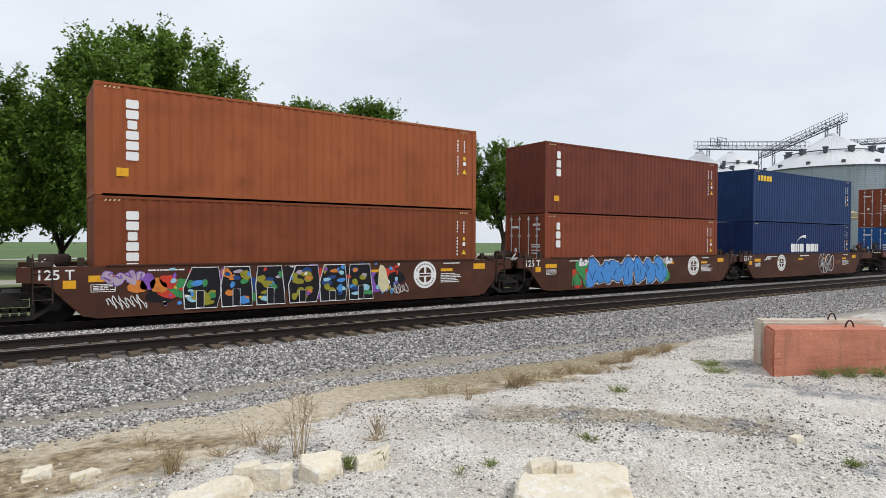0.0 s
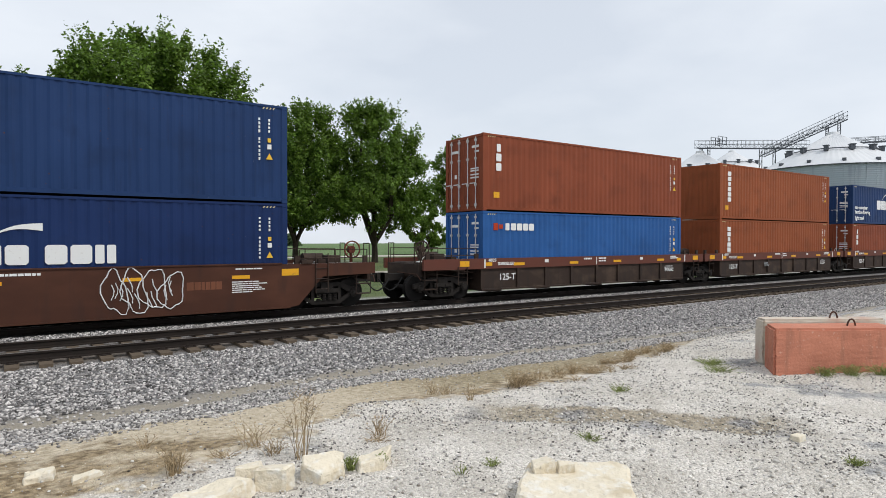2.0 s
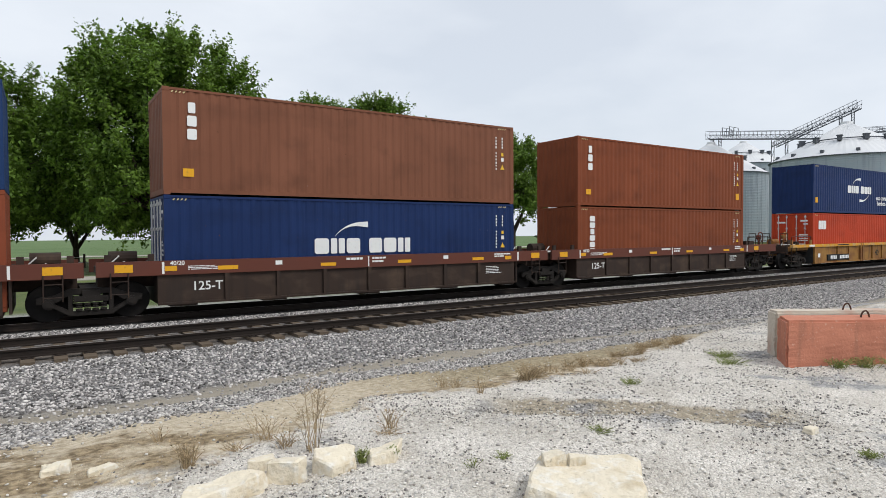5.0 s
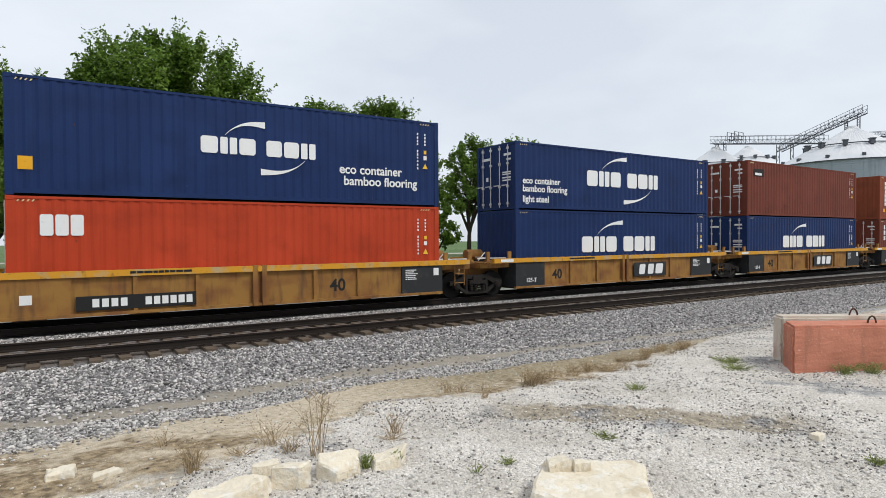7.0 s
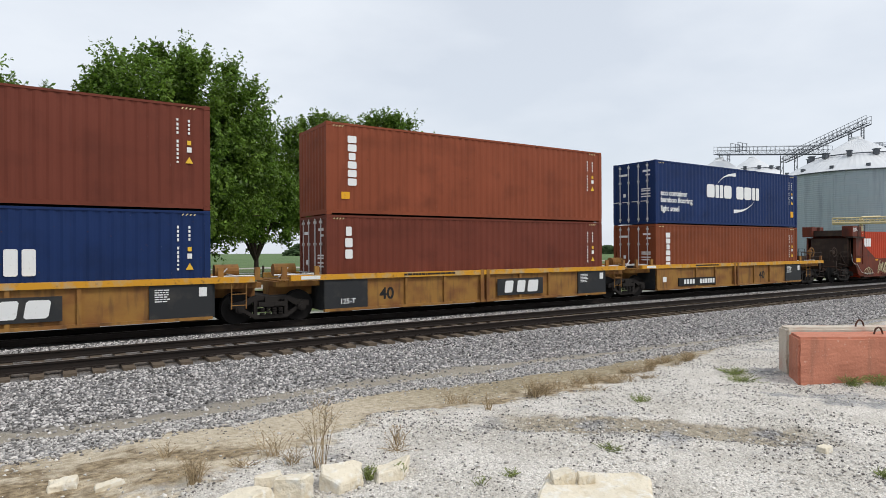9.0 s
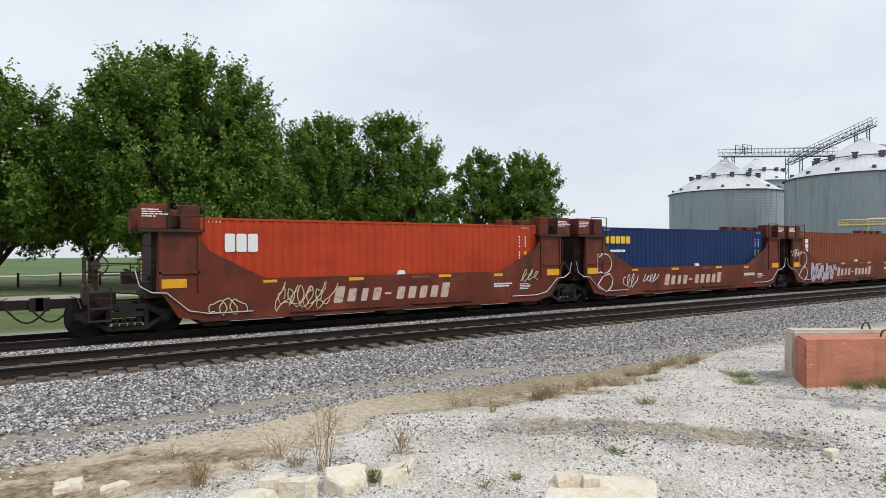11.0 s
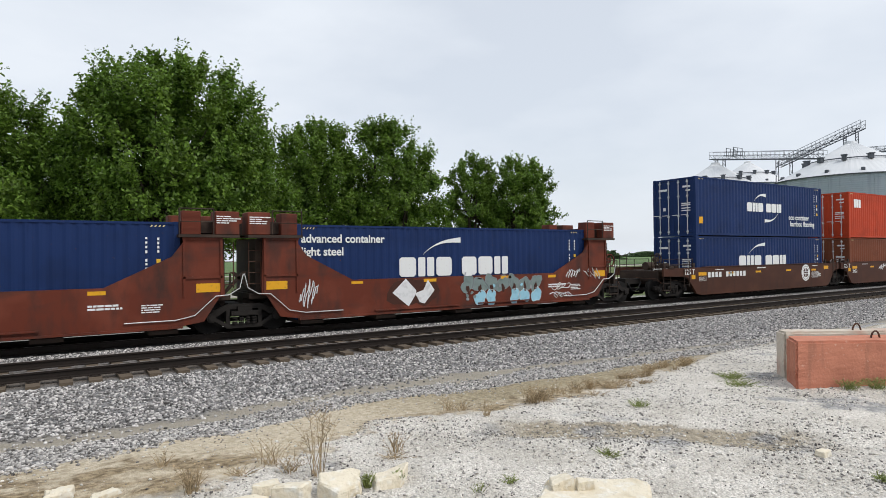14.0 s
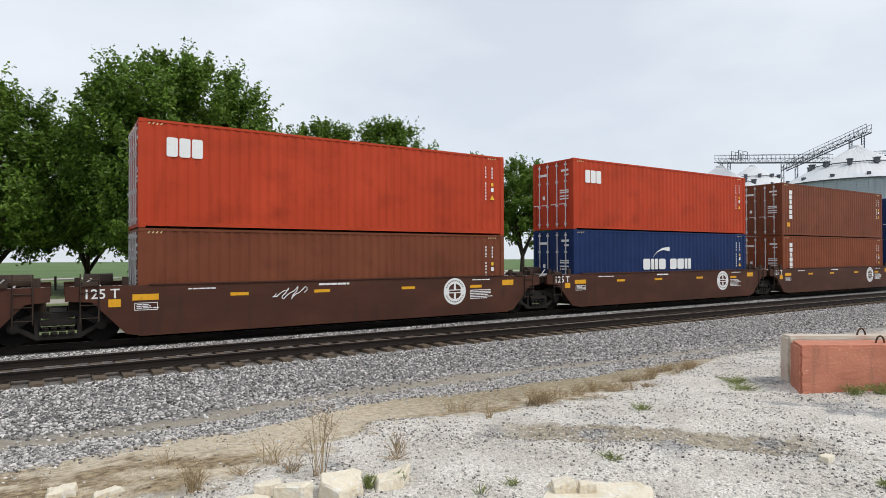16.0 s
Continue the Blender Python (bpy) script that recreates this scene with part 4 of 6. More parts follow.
boom = thing("sampling_boom", "pale yellow truss boom on a post", "boom")
bm = bmesh.new()
truss(bm, sight(65.7, 1.85, 75), sight(71.5, 1.85, 75), 0.55, 0.5, 18)
part("arm", bm, PALEYELLOW, boom)
a = sight(67.6, 2.0, 75)
part("post", tubes(((a.x, a.y, -1.5), (a.x, a.y, a.z + 0.4), 0.16, 0.16, 10), ((a.x, a.y, a.z + 0.4), (a.x + 2.2, a.y - 0.8, a.z + 0.5), 0.09, 0.09, 6)), PALEYELLOW, boom)


def roadside_fence():
    f = thing("fence", "dark posts with a wire rail along the grass", "fence")
    post = shared("post", lambda: boxes((-0.09, 0.09, -0.09, 0.09, -0.5, 1.25)), BARK)
    for i in range(12):
        part("post", post, BARK, f, at=pose(-3 + i * 3.0, 62.0, float(np.interp(62, PROFILE_Y, PROFILE_Z))))
    z = float(np.interp(62, PROFILE_Y, PROFILE_Z))
    part("wire_rail", tubes(((-3, 62, z + 0.95), (30, 62, z + 0.95), 0.03, 0.03, 5), ((-3, 62, z + 0.5), (30, 62, z + 0.5), 0.03, 0.03, 5)), GALV, f)


roadside_fence()

# ---- the train: freight containers ----
def corrugated(length, z0, z1, flip):
    """A trapezoid-corrugated panel along x, crest at y = 0.012."""
    bm = bmesh.new()
    xs = []
    pitch, x = length / round(length / 0.278), 0.0
    while x < length - 0.01:
        for dx, y in ((0.0, 0.012), (0.26, 0.012), (0.5, 0.034), (0.76, 0.034)):
            xs.append((x + dx * pitch, y))
        x += pitch
    xs.append((length, 0.012))
    low = [bm.verts.new((x, y, z0)) for x, y in xs]
    high = [bm.verts.new((x, y, z1)) for x, y in xs]
    for i in range(len(xs) - 1):
        bm.faces.new((low[i], low[i + 1], high[i + 1], high[i]))
    return bm


def casting():
    bm = boxes((0, 0.178, 0, 0.162, 0, 0.118))
    bmesh.ops.bevel(bm, geom=list(bm.edges), offset=0.012, segments=1, affect="EDGES")
    return bm


WIDTH = 2.438


def container(colour, height, end, name="shipping_container", label=""):
    """A 40-foot container; its near bottom corner is the origin, its doors (or blind end) at x = 0."""
    mat = PAINTS[colour]
    c = thing(name, label, "shipping container", "containers on the train")
    H, L, W = height, LENGTH, WIDTH
    side = shared(("side_wall", H), lambda: corrugated(L - 0.3, 0.16, H - 0.07, False), mat)
    part("side_wall", side, mat, c, at=pose(0.15, 0, 0))
    part("side_wall", side, mat, c, at=pose(L - 0.15, W, 0, 0, 0, 180))
    part("bottom_rail", shared(("bottom_rail",), lambda: boxes((0.16, L - 0.16, 0.015, 0.06, 0.05, 0.165)), mat), mat, c)
    part("bottom_rail", shared(("bottom_rail",), None, mat), mat, c, at=pose(0, W - 0.075, 0))
    part("top_rail", shared(("top_rail", H), lambda: boxes((0.16, L - 0.16, 0.0, 0.06, H - 0.075, H - 0.012)), mat), mat, c)
    part("top_rail", shared(("top_rail", H), None, mat), mat, c, at=pose(0, W - 0.06, 0))
    post = shared(("corner_post", H), lambda: boxes((0.0, 0.155, 0.0, 0.15, 0.118, H - 0.118)), mat)
    block = shared(("corner_casting",), casting, mat)
    for x in (0.0, L - 0.178):
        for y in (0.0, W - 0.162):
            part("corner_casting", block, mat, c, at=pose(x, y, 0))
            part("corner_casting", block, mat, c, at=pose(x, y, H - 0.118))
    for x in (0.002, L - 0.157):
        for y in (0.002, W - 0.152):
            part("corner_post", post, mat, c, at=pose(x, y, 0))
    part("roof", shared(("roof", H), lambda: boxes(*[(0.06 + i * 0.603, 0.06 + i * 0.603 + 0.45, 0.04, W - 0.04, H - 0.04, H - 0.012) for i in range(20)], (0.05, L - 0.05, 0.03, W - 0.03, H - 0.05, H - 0.028)), mat), mat, c)
    part("floor", shared(("floor",), lambda: boxes((0.1, L - 0.1, 0.05, W - 0.05, 0.1, 0.16)), CAST), CAST, c)
    endwall = shared(("end_wall", H), lambda: corrugated(W - 0.3, 0.16, H - 0.1, False), mat)
    sill = shared(("end_sill",), lambda: boxes((0.01, 0.07, 0.16, W - 0.16, 0.02, 0.17)), mat)
    header = shared(("end_header", H), lambda: boxes((0.01, 0.07, 0.16, W - 0.16, H - 0.12, H - 0.015)), mat)
    for piece, mesh in (("end_sill", sill), ("end_header", header)):
        part(piece, mesh, mat, c)
        part(piece, mesh, mat, c, at=pose(L, W, 0, 0, 0, 180))
    part("end_wall", endwall, mat, c, at=pose(L, 0.15, 0, 0, 0, 90))
    if end == "blind":
        part("end_wall", endwall, mat, c, at=pose(0, W - 0.15, 0, 0, 0, -90))
    else:
        def leaf():
            bm = boxes((0.03, 0.07, 0, 1.05, 0.18, H - 0.13))
            for i in range(5):
                z = 0.34 + i * (H - 0.66) / 4.6
                box(bm, 0.02, 0.032, 0.1, 0.95, z, z + 0.3)
            return bm

        def rod():
            bm = tubes(((0, 0, 0.1), (0, 0, H - 0.1), 0.021, 0.021, 6))
            for z in (0.2, H * 0.33, H * 0.67, H - 0.26):
                box(bm, -0.035, 0.035, -0.045, 0.045, z, z + 0.08)
            box(bm, -0.03, 0.0, 0, 0.34, H * 0.36, H * 0.36 + 0.035)
            return bm
        for y in (0.16, 1.225):
            d = part("door", shared(("door", H), leaf, mat), mat, c, at=pose(0, y, 0))
            for k in (0.28, 0.78):
                part("locking_rod", shared(("locking_rod", H), rod, GALV), GALV, d, "grey steel locking rod", at=pose(-0.02, k, 0))
            tagged(part("hinge", shared(("hinge", H, y > 1), lambda: boxes(*[(-0.01, 0.03, (1.0 if y > 1 else -0.02), (1.08 if y > 1 else 0.06), z, z + 0.12) for z in (0.35, 0.95, 1.6, 2.2)]), mat), mat, d), kind="stuff")
        bm = bmesh.new()
        for k, (y, z, w, h) in enumerate(((0.3, H - 0.5, 0.42, 0.09), (0.3, H - 0.68, 0.25, 0.07), (0.3, H * 0.55, 0.5, 0.05), (0.3, H * 0.52, 0.5, 0.05), (0.3, H * 0.47, 0.5, 0.05), (0.3, H * 0.43, 0.5, 0.05), (1.6, H - 0.6, 0.5, 0.1), (1.7, H * 0.45, 0.14, 0.16))):
            box(bm, 0.012, 0.02, y, y + w, z, z + h)
        tagged(part("door_print", bm, WHITE, c, "rows of small white print"), kind="stuff")
    return c


MARK = 0.004  # paint lies just proud of the corrugation crests


def code_columns(c, H, seed):
    """The owner's code in two columns of small marks near the far end, as bars, with its warning signs."""
    rnd = random.Random(seed)
    bm = bmesh.new()
    z = H - 0.42
    for i in range(11):
        k = rnd.uniform(0.05, 0.085)
        if i not in (4,):
            box(bm, 11.33, 11.38, MARK - 0.005, MARK + 0.004, z - k, z)
        z -= 0.115
    for i in range(4):
        box(bm, 11.62, 11.67, MARK - 0.005, MARK + 0.004, H - 0.5 - i * 0.11, H - 0.43 - i * 0.11)
    box(bm, 11.59, 11.71, MARK - 0.005, MARK + 0.004, H - 1.32, H - 1.18)
    tagged(part("owner_code", bm, WHITE, c, "two columns of small white characters"), kind="stuff")
    part("size_sign", boxes((11.6, 11.7, MARK - 0.005, MARK + 0.004, H - 1.12, H - 1.0)), GOLD, c)
    sign = slab([(11.55, H - 1.62), (11.75, H - 1.62), (11.65, H - 1.44)], MARK - 0.005, MARK + 0.004)
    part("warning_sign", sign, GOLD, c, "yellow warning triangle")
    if seed % 5 == 0 and seed != 5:
        part("caution_plate", boxes((11.5, 11.78, MARK - 0.004, MARK + 0.004, 0.55, 0.87)), YELLOW, c, "yellow caution plate")
    for x0 in (0.22, L_END):
        bm = bmesh.new()
        for i in range(4):
            x = x0 + i * 0.1
            slab([(x, H - 0.145), (x + 0.035, H - 0.145), (x + 0.07, H - 0.095), (x + 0.035, H - 0.095)], MARK - 0.004, MARK + 0.004, bm)
        tagged(part("height_stripes", bm, CREAM, c, "small height warning stripes"), kind="stuff")


L_END = 11.45


def swoosh(c, points, mat=WHITE):
    """A tapering curved stroke."""
    (x0, z0), (x1, z1), sag, thick = points
    top, low = [], []
    for i in range(17):
        k = i / 16
        x, z = x0 + (x1 - x0) * k, z0 + (z1 - z0) * k + sag * math.sin(math.pi * k ** 0.8)
        t = thick * (0.06 + 0.94 * k ** 1.3)
        top.append((x, z + t * 0.5)), low.append((x, z - t * 0.5))
    part("swoosh", slab(top + low[::-1], MARK - 0.005, MARK + 0.003), mat, c, "white tapering swoosh")


def mark_cma(c, H, x, z, w, second):
    k = w / 7.2
    kinds = ["slab", "twin", "slab", "slab", "slab", "twin"]
    for i, kind in enumerate(kinds):
        ox = x + i * k * 1.14 + (k * 0.55 if i > 2 else 0)
        brand_marks([kind], k, k * 1.02, ox, z, 0, c, WHITE, MARK)
    swoosh(c, ((x + w * 0.2, z + k * 1.15), (x + w * 0.54, z + k * 1.95), 0.17, 0.19))
    if second:
        swoosh(c, ((x + w * 0.9, z - k * 0.15), (x + w * 0.5, z - k * 1.0), -0.17, 0.19))


def dress(c, brand, H, seed):
    code_columns(c, H, seed)
    if brand == "column6":
        brand_marks(["slab", "slab", "slim", "slab", "slab", "slab"], 0.30, 0.225, 0.72, H - 0.62, 0.045, c, WHITE, MARK, down=True)
    elif brand == "column3":
        brand_marks(["slim", "slab", "slab"], 0.25, 0.29, 0.62, H - 0.66, 0.07, c, WHITE, MARK, down=True)
    elif brand == "cma_eco3":
        mark_cma(c, H, 3.83, H - 1.54, 4.5, True)
        for i, words in enumerate(("eco container", "bamboo flooring", "light steel")):
            lettering(words, 0.35, 0.35, H - (1.59, 1.90, 2.30)[i], MARK - 0.004, WHITE, c, bold=0.008)
    elif brand == "cma_eco2":
        mark_cma(c, H, 4.40, H - 1.57, 3.3, True)
        part("caution_plate", boxes((0.26, 0.56, MARK - 0.004, MARK + 0.004, 0.62, 0.94)), YELLOW, c, "yellow caution plate")
        for i, words in enumerate(("eco container", "bamboo flooring")):
            lettering(words, 0.40, 8.5 + 0.14 * i, H - 1.92 - i * 0.36, MARK - 0.004, WHITE, c, bold=0.008)
    elif brand == "cma_low":
        mark_cma(c, H, 4.24, 1.2, 3.37, False)
    elif brand == "cma_mid":
        mark_cma(c, H, 3.53, 1.2, 4.6, False)
    elif brand == "cma_sunk":
        mark_cma(c, H, 3.6, 0.98, 4.5, False)
    elif brand == "cma_text":
        mark_cma(c, H, 3.53, 1.2, 4.6, False)
        for i, words in enumerate(("advanced container", "light steel")):
            lettering(words, 0.36, 0.15, H - 0.55 - i * 0.4, MARK - 0.004, WHITE, c, bold=0.008)
    elif brand == "gold5":
        brand_marks(["slim", "slab", "slab", "slab", "slab"], 0.25, 0.30, 0.46, H - 0.62, 0.055, c, GOLD, MARK)
    elif brand == "gold5_red":
        brand_marks(["slim", "slab", "slab", "slab", "slab"], 0.26, 0.31, 0.31, H - 0.69, 0.055, c, GOLD, MARK)
        fine_bars(0.6, H - 0.95, 1.4, 1, c, WHITE, MARK, 0.1)
    elif brand == "white5":
        brand_marks(["slim", "slab", "slab", "slab", "slab"], 0.26, 0.27, 1.05, H - 0.72, 0.05, c, WHITE, MARK)
        part("emblem", boxes((0.5, 0.72, MARK - 0.005, MARK + 0.004, H - 0.72, H - 0.45), (0.76, 0.95, MARK - 0.005, MARK + 0.004, H - 0.66, H - 0.5)), PAINTS["orange"], c, "small red emblem")
    elif brand == "three":
        brand_marks(["slab", "slab", "slab"], 0.28, 0.52, 0.68, H - 0.97, 0.04, c, WHITE, MARK)
    elif brand == "plate":
        part("emblem_plate", boxes((0.62, 1.55, MARK - 0.005, MARK + 0.003, H - 0.8, H - 0.42)), BLACK, c, "black emblem plate")
        fine_bars(0.7, H - 0.62, 0.75, 1, c, WHITE, MARK - 0.006, 0.13)
    if brand in ("column6", "column3") and seed % 2:
        part("caution_plate", boxes((0.5, 0.78, MARK - 0.004, MARK + 0.004, 0.5, 0.72)), YELLOW, c, "yellow caution plate")


# ---- the train: bogies ----
def bogie():
    b = thing("bogie", "grimy black two-axle freight bogie on the rails", "bogie", "bogies of the train")
    top = [(-1.17, 0.62), (-0.78, 0.68), (-0.48, 0.82), (0.48, 0.82), (0.78, 0.68), (1.17, 0.62), (1.17, 0.46), (0.74, 0.5), (0.46, 0.68), (-0.46, 0.68), (-0.74, 0.5), (-1.17, 0.46)]

    def side():
        bm = slab(top, -0.07, 0.07)
        slab([(-0.5, 0.14), (0.5, 0.14), (0.5, 0.25), (-0.5, 0.25)], -0.09, 0.07, bm)
        for k in (-1, 1):
            slab([(k * 1.0, 0.48), (k * 0.86, 0.5), (k * 0.44, 0.25), (k * 0.46, 0.14)], -0.09, 0.06, bm)
            slab([(k * 0.5, 0.25), (k * 0.4, 0.25), (k * 0.4, 0.7), (k * 0.5, 0.7)], -0.08, 0.06, bm)
            tube(bm, (k * 0.92, -0.17, 0.46), (k * 0.92, 0.08, 0.46), 0.13, 0.13, 12)
            tube(bm, (k * 0.92, -0.2, 0.46), (k * 0.92, -0.17, 0.46), 0.08, 0.08, 10)
        for x in (-0.27, -0.09, 0.09, 0.27):
            for z in (0.27, 0.34, 0.41):
                tube(bm, (x, -0.1, z), (x, -0.1, z + 0.045), 0.075, 0.075, 8)
        box(bm, -0.38, 0.38, -0.17, 0.08, 0.49, 0.63)
        for x in (-0.2, 0.2):
            box(bm, x - 0.12, x + 0.12, -0.185, -0.16, 0.52, 0.6)
        return bm
    sideframe = shared("side_frame", side, GREASE)

    def disc():
        bm = tubes(((0, -0.07, 0.457), (0, 0.07, 0.457), 0.457, 0.457, 28), ((0, -0.12, 0.457), (0, 0.12, 0.457), 0.12, 0.12, 12), ((0, 0.05, 0.457), (0, 0.08, 0.457), 0.485, 0.485, 28))
        return bm
    wheel = shared("wheel", disc, WHEEL)
    for y, turn in ((-1.0, 0), (1.0, 180)):
        part("side_frame", sideframe, GREASE, b, at=pose(0, y, 0, 0, 0, turn))
    for x in (-0.92, 0.92):
        part("axle", shared("axle", lambda: tubes(((0, -1.0, 0.457), (0, 1.0, 0.457), 0.08, 0.08, 10)), GREASE), GREASE, b, at=pose(x, 0, 0))
        part("wheel", wheel, GREASE, b, "dark steel wheel", at=pose(x, -0.755, 0))
        part("wheel", wheel, GREASE, b, "dark steel wheel", at=pose(x, 0.755, 0, 0, 0, 180))
    part("bolster", shared("bolster", lambda: boxes((-0.2, 0.2, -1.15, 1.15, 0.5, 0.78)), GREASE), GREASE, b)
    return b


# ---- the train: well cars; x = 0 at the container's door end, y = 0 at its near side, z = 0 at the rails ----
NEARFACE, FARFACE = -0.20, WIDTH + 0.20


def reflectors(car, spots):
    for x, z, w, h in spots:
        part("reflector", boxes((x - w / 2, x + w / 2, NEARFACE - 0.008, NEARFACE + 0.002, z - h / 2, z + h / 2)), YELLOW, car, "yellow reflector patch")


def well_floor(car, mat, low=0.2):
    bm = boxes(*[(x, x + 0.7, NEARFACE + 0.08, FARFACE - 0.08, low, low + 0.1) for x in (0.1, 2.6, 5.7, 8.8, 11.4)], (0.1, 12.1, 0.9, 1.5, low, low + 0.08))
    part("well_floor", bm, mat, car)


def end_deck(car, mat, x0, x1, z0=1.12, z1=1.3):
    part("end_deck", boxes((x0, x1, 0.2, WIDTH - 0.2, z0, z1), (x0, x1, 0.9, 1.55, 0.75, z0)), mat, car)
    part("walkway", boxes(*[(x0 + 0.1 + k * 0.13, x0 + 0.19 + k * 0.13, 0.1, WIDTH - 0.1, z1, z1 + 0.04) for k in range(int((x1 - x0 - 0.2) / 0.13))]), mat, car)


def hand_rail(car, mat, x0, x1, y, z0, z1):
    part("hand_rail", tubes(((x0, y, z0), (x0, y, z1), 0.018, 0.018, 6), ((x1, y, z0), (x1, y, z1), 0.018, 0.018, 6), ((x0, y, z1), (x1, y, z1), 0.018, 0.018, 6), ((x0, y, (z0 + z1) / 2), (x1, y, (z0 + z1) / 2), 0.014, 0.014, 6)), mat, car)


def ladder(car, mat, x, z0, z1, y=NEARFACE - 0.03, w=0.4):
    rungs = [((x, y, z), (x + w, y, z), 0.014, 0.014, 6) for z in np.arange(z0 + 0.1, z1, 0.32)]
    part("ladder", tubes(((x, y, z0), (x, y, z1), 0.016, 0.016, 6), ((x + w, y, z0), (x + w, y, z1), 0.016, 0.016, 6), *rungs), mat, car)


def coupler(car, x, way):
    bm = boxes((min(x, x + way * 1.0), max(x, x + way * 1.0), 1.09, 1.35, 0.72, 0.96))
    box(bm, *sorted((x + way * 0.85, x + way * 1.15)), 1.0, 1.44, 0.68, 1.0)
    part("coupler", bm, GREASE, car, "iron knuckle coupler")
    hose = bmesh.new()
    pts = [(x + way * (0.2 + 0.95 * k / 8), 0.9, 0.82 - 0.42 * math.sin(math.pi * k / 8)) for k in range(9)]
    pipe(hose, pts, 0.028, 6)
    part("brake_hose", hose, BLACK, car, "hanging rubber brake hose")


def brake_wheel(car, x, z, mat, y=0.35):
    bm = ring(bmesh.new(), (x, z), 0.25, 0.29, y - 0.02, y + 0.02, 20)
    for i in range(5):
        a = 6.283 * i / 5
        tube(bm, (x, y, z), (x + 0.26 * math.cos(a), y, z + 0.26 * math.sin(a)), 0.012, 0.012, 5)
    ring(bm, (x, z), 0.0, 0.12, y, y + 0.2, 14)
    tube(bm, (x, y + 0.1, 1.2), (x, y + 0.1, z), 0.05, 0.05, 8)
    part("brake_wheel", bm, mat, car, "spoked hand brake wheel")


def deck_gear(car, mat, x0, x1, seed):
    """Pipes, pads and a small brake reservoir on the open end."""
    rnd = random.Random(seed)
    m = (x0 + x1) / 2
    part("reservoir", tubes(((m - 0.35, 1.6, 1.52), (m + 0.35, 1.6, 1.52), 0.2, 0.2, 14)), mat, car, "small brake air reservoir")
    part("pipework", tubes(((x0, 0.4, 1.4), (x1, 0.4, 1.4), 0.025, 0.025, 6), ((m, 0.4, 1.4), (m, 1.5, 1.42), 0.025, 0.025, 6), ((x0 + 0.2, 0.6, 1.32), (x0 + 0.5, 0.6, 1.62), 0.02, 0.02, 6)), GALV, car)
    for x in (x0 + 0.1, x1 - 0.25):
        part("guide_post", boxes((x, x + 0.15, -0.06, 0.02, 1.3, 1.66), (x - 0.05, x + 0.2, -0.12, 0.04, 1.3, 1.36)), mat, car)


def end_gear(car, tip, inner, way):
    """The outer platform of a coupled end: sill, steps, rails, uncoupling lever, brake rods and dark boxes."""
    def x_span(a, b):
        return sorted((tip + way * a, tip + way * b))
    part("end_sill", boxes((*x_span(0.0, 0.12), 0.12, WIDTH - 0.12, 0.86, 1.32), (*x_span(0.12, 0.8), 0.95, 1.5, 0.7, 1.1)), CAR_DARK, car)
    step = boxes(*[(*x_span(0.12, 0.62), -0.12, 0.1, z, z + 0.03) for z in (0.42, 0.74)])
    for x in x_span(0.12, 0.62):
        tube(step, (x, -0.1, 0.42), (x, -0.1, 1.3), 0.016, 0.016, 6)
    part("corner_step", step, CAR_DARK, car)
    lever = pipe(bmesh.new(), [(tip - way * 0.04, -0.1, 0.78), (tip - way * 0.1, 0.1, 0.98), (tip - way * 0.1, 0.9, 0.98), (tip - way * 0.25, 1.15, 1.02)], 0.014)
    part("uncoupling_lever", lever, CAST, car)
    for y in (-0.04, WIDTH + 0.04):
        bm = bmesh.new()
        for k in (0.08, 0.5, 0.94):
            x = tip + (inner - tip) * k
            tube(bm, (x, y, 1.3), (x, y, 1.86), 0.018, 0.018, 6)
        for z in (1.6, 1.86):
            tube(bm, (tip + (inner - tip) * 0.08, y, z), (tip + (inner - tip) * 0.94, y, z), 0.016, 0.016, 6)
        part("hand_rail", bm, CAR_DARK, car)
    for k in (0.12, 0.88):
        part("grab_post", tubes(*[((tip + way * 0.06, WIDTH * k + d, 1.3), (tip + way * 0.06, WIDTH * k + d, 2.05), 0.018, 0.018, 6) for d in (-0.2, 0.2)], ((tip + way * 0.06, WIDTH * k - 0.2, 2.05), (tip + way * 0.06, WIDTH * k + 0.2, 2.05), 0.018, 0.018, 6)), CAR_DARK, car)
    part("valve_box", boxes((*x_span(0.9, 1.35), 0.5, 0.95, 1.34, 1.66), (*x_span(1.5, 1.75), 0.3, 0.6, 1.34, 1.55)), CAR_DARK, car)
    part("brake_rod", tubes(((tip + way * 0.3, 0.35, 1.0), (inner, 0.35, 0.72), 0.02, 0.02, 6), ((tip + way * 0.6, 0.25, 1.15), (inner, 0.25, 0.95), 0.03, 0.03, 6)), CAR_DARK, car)


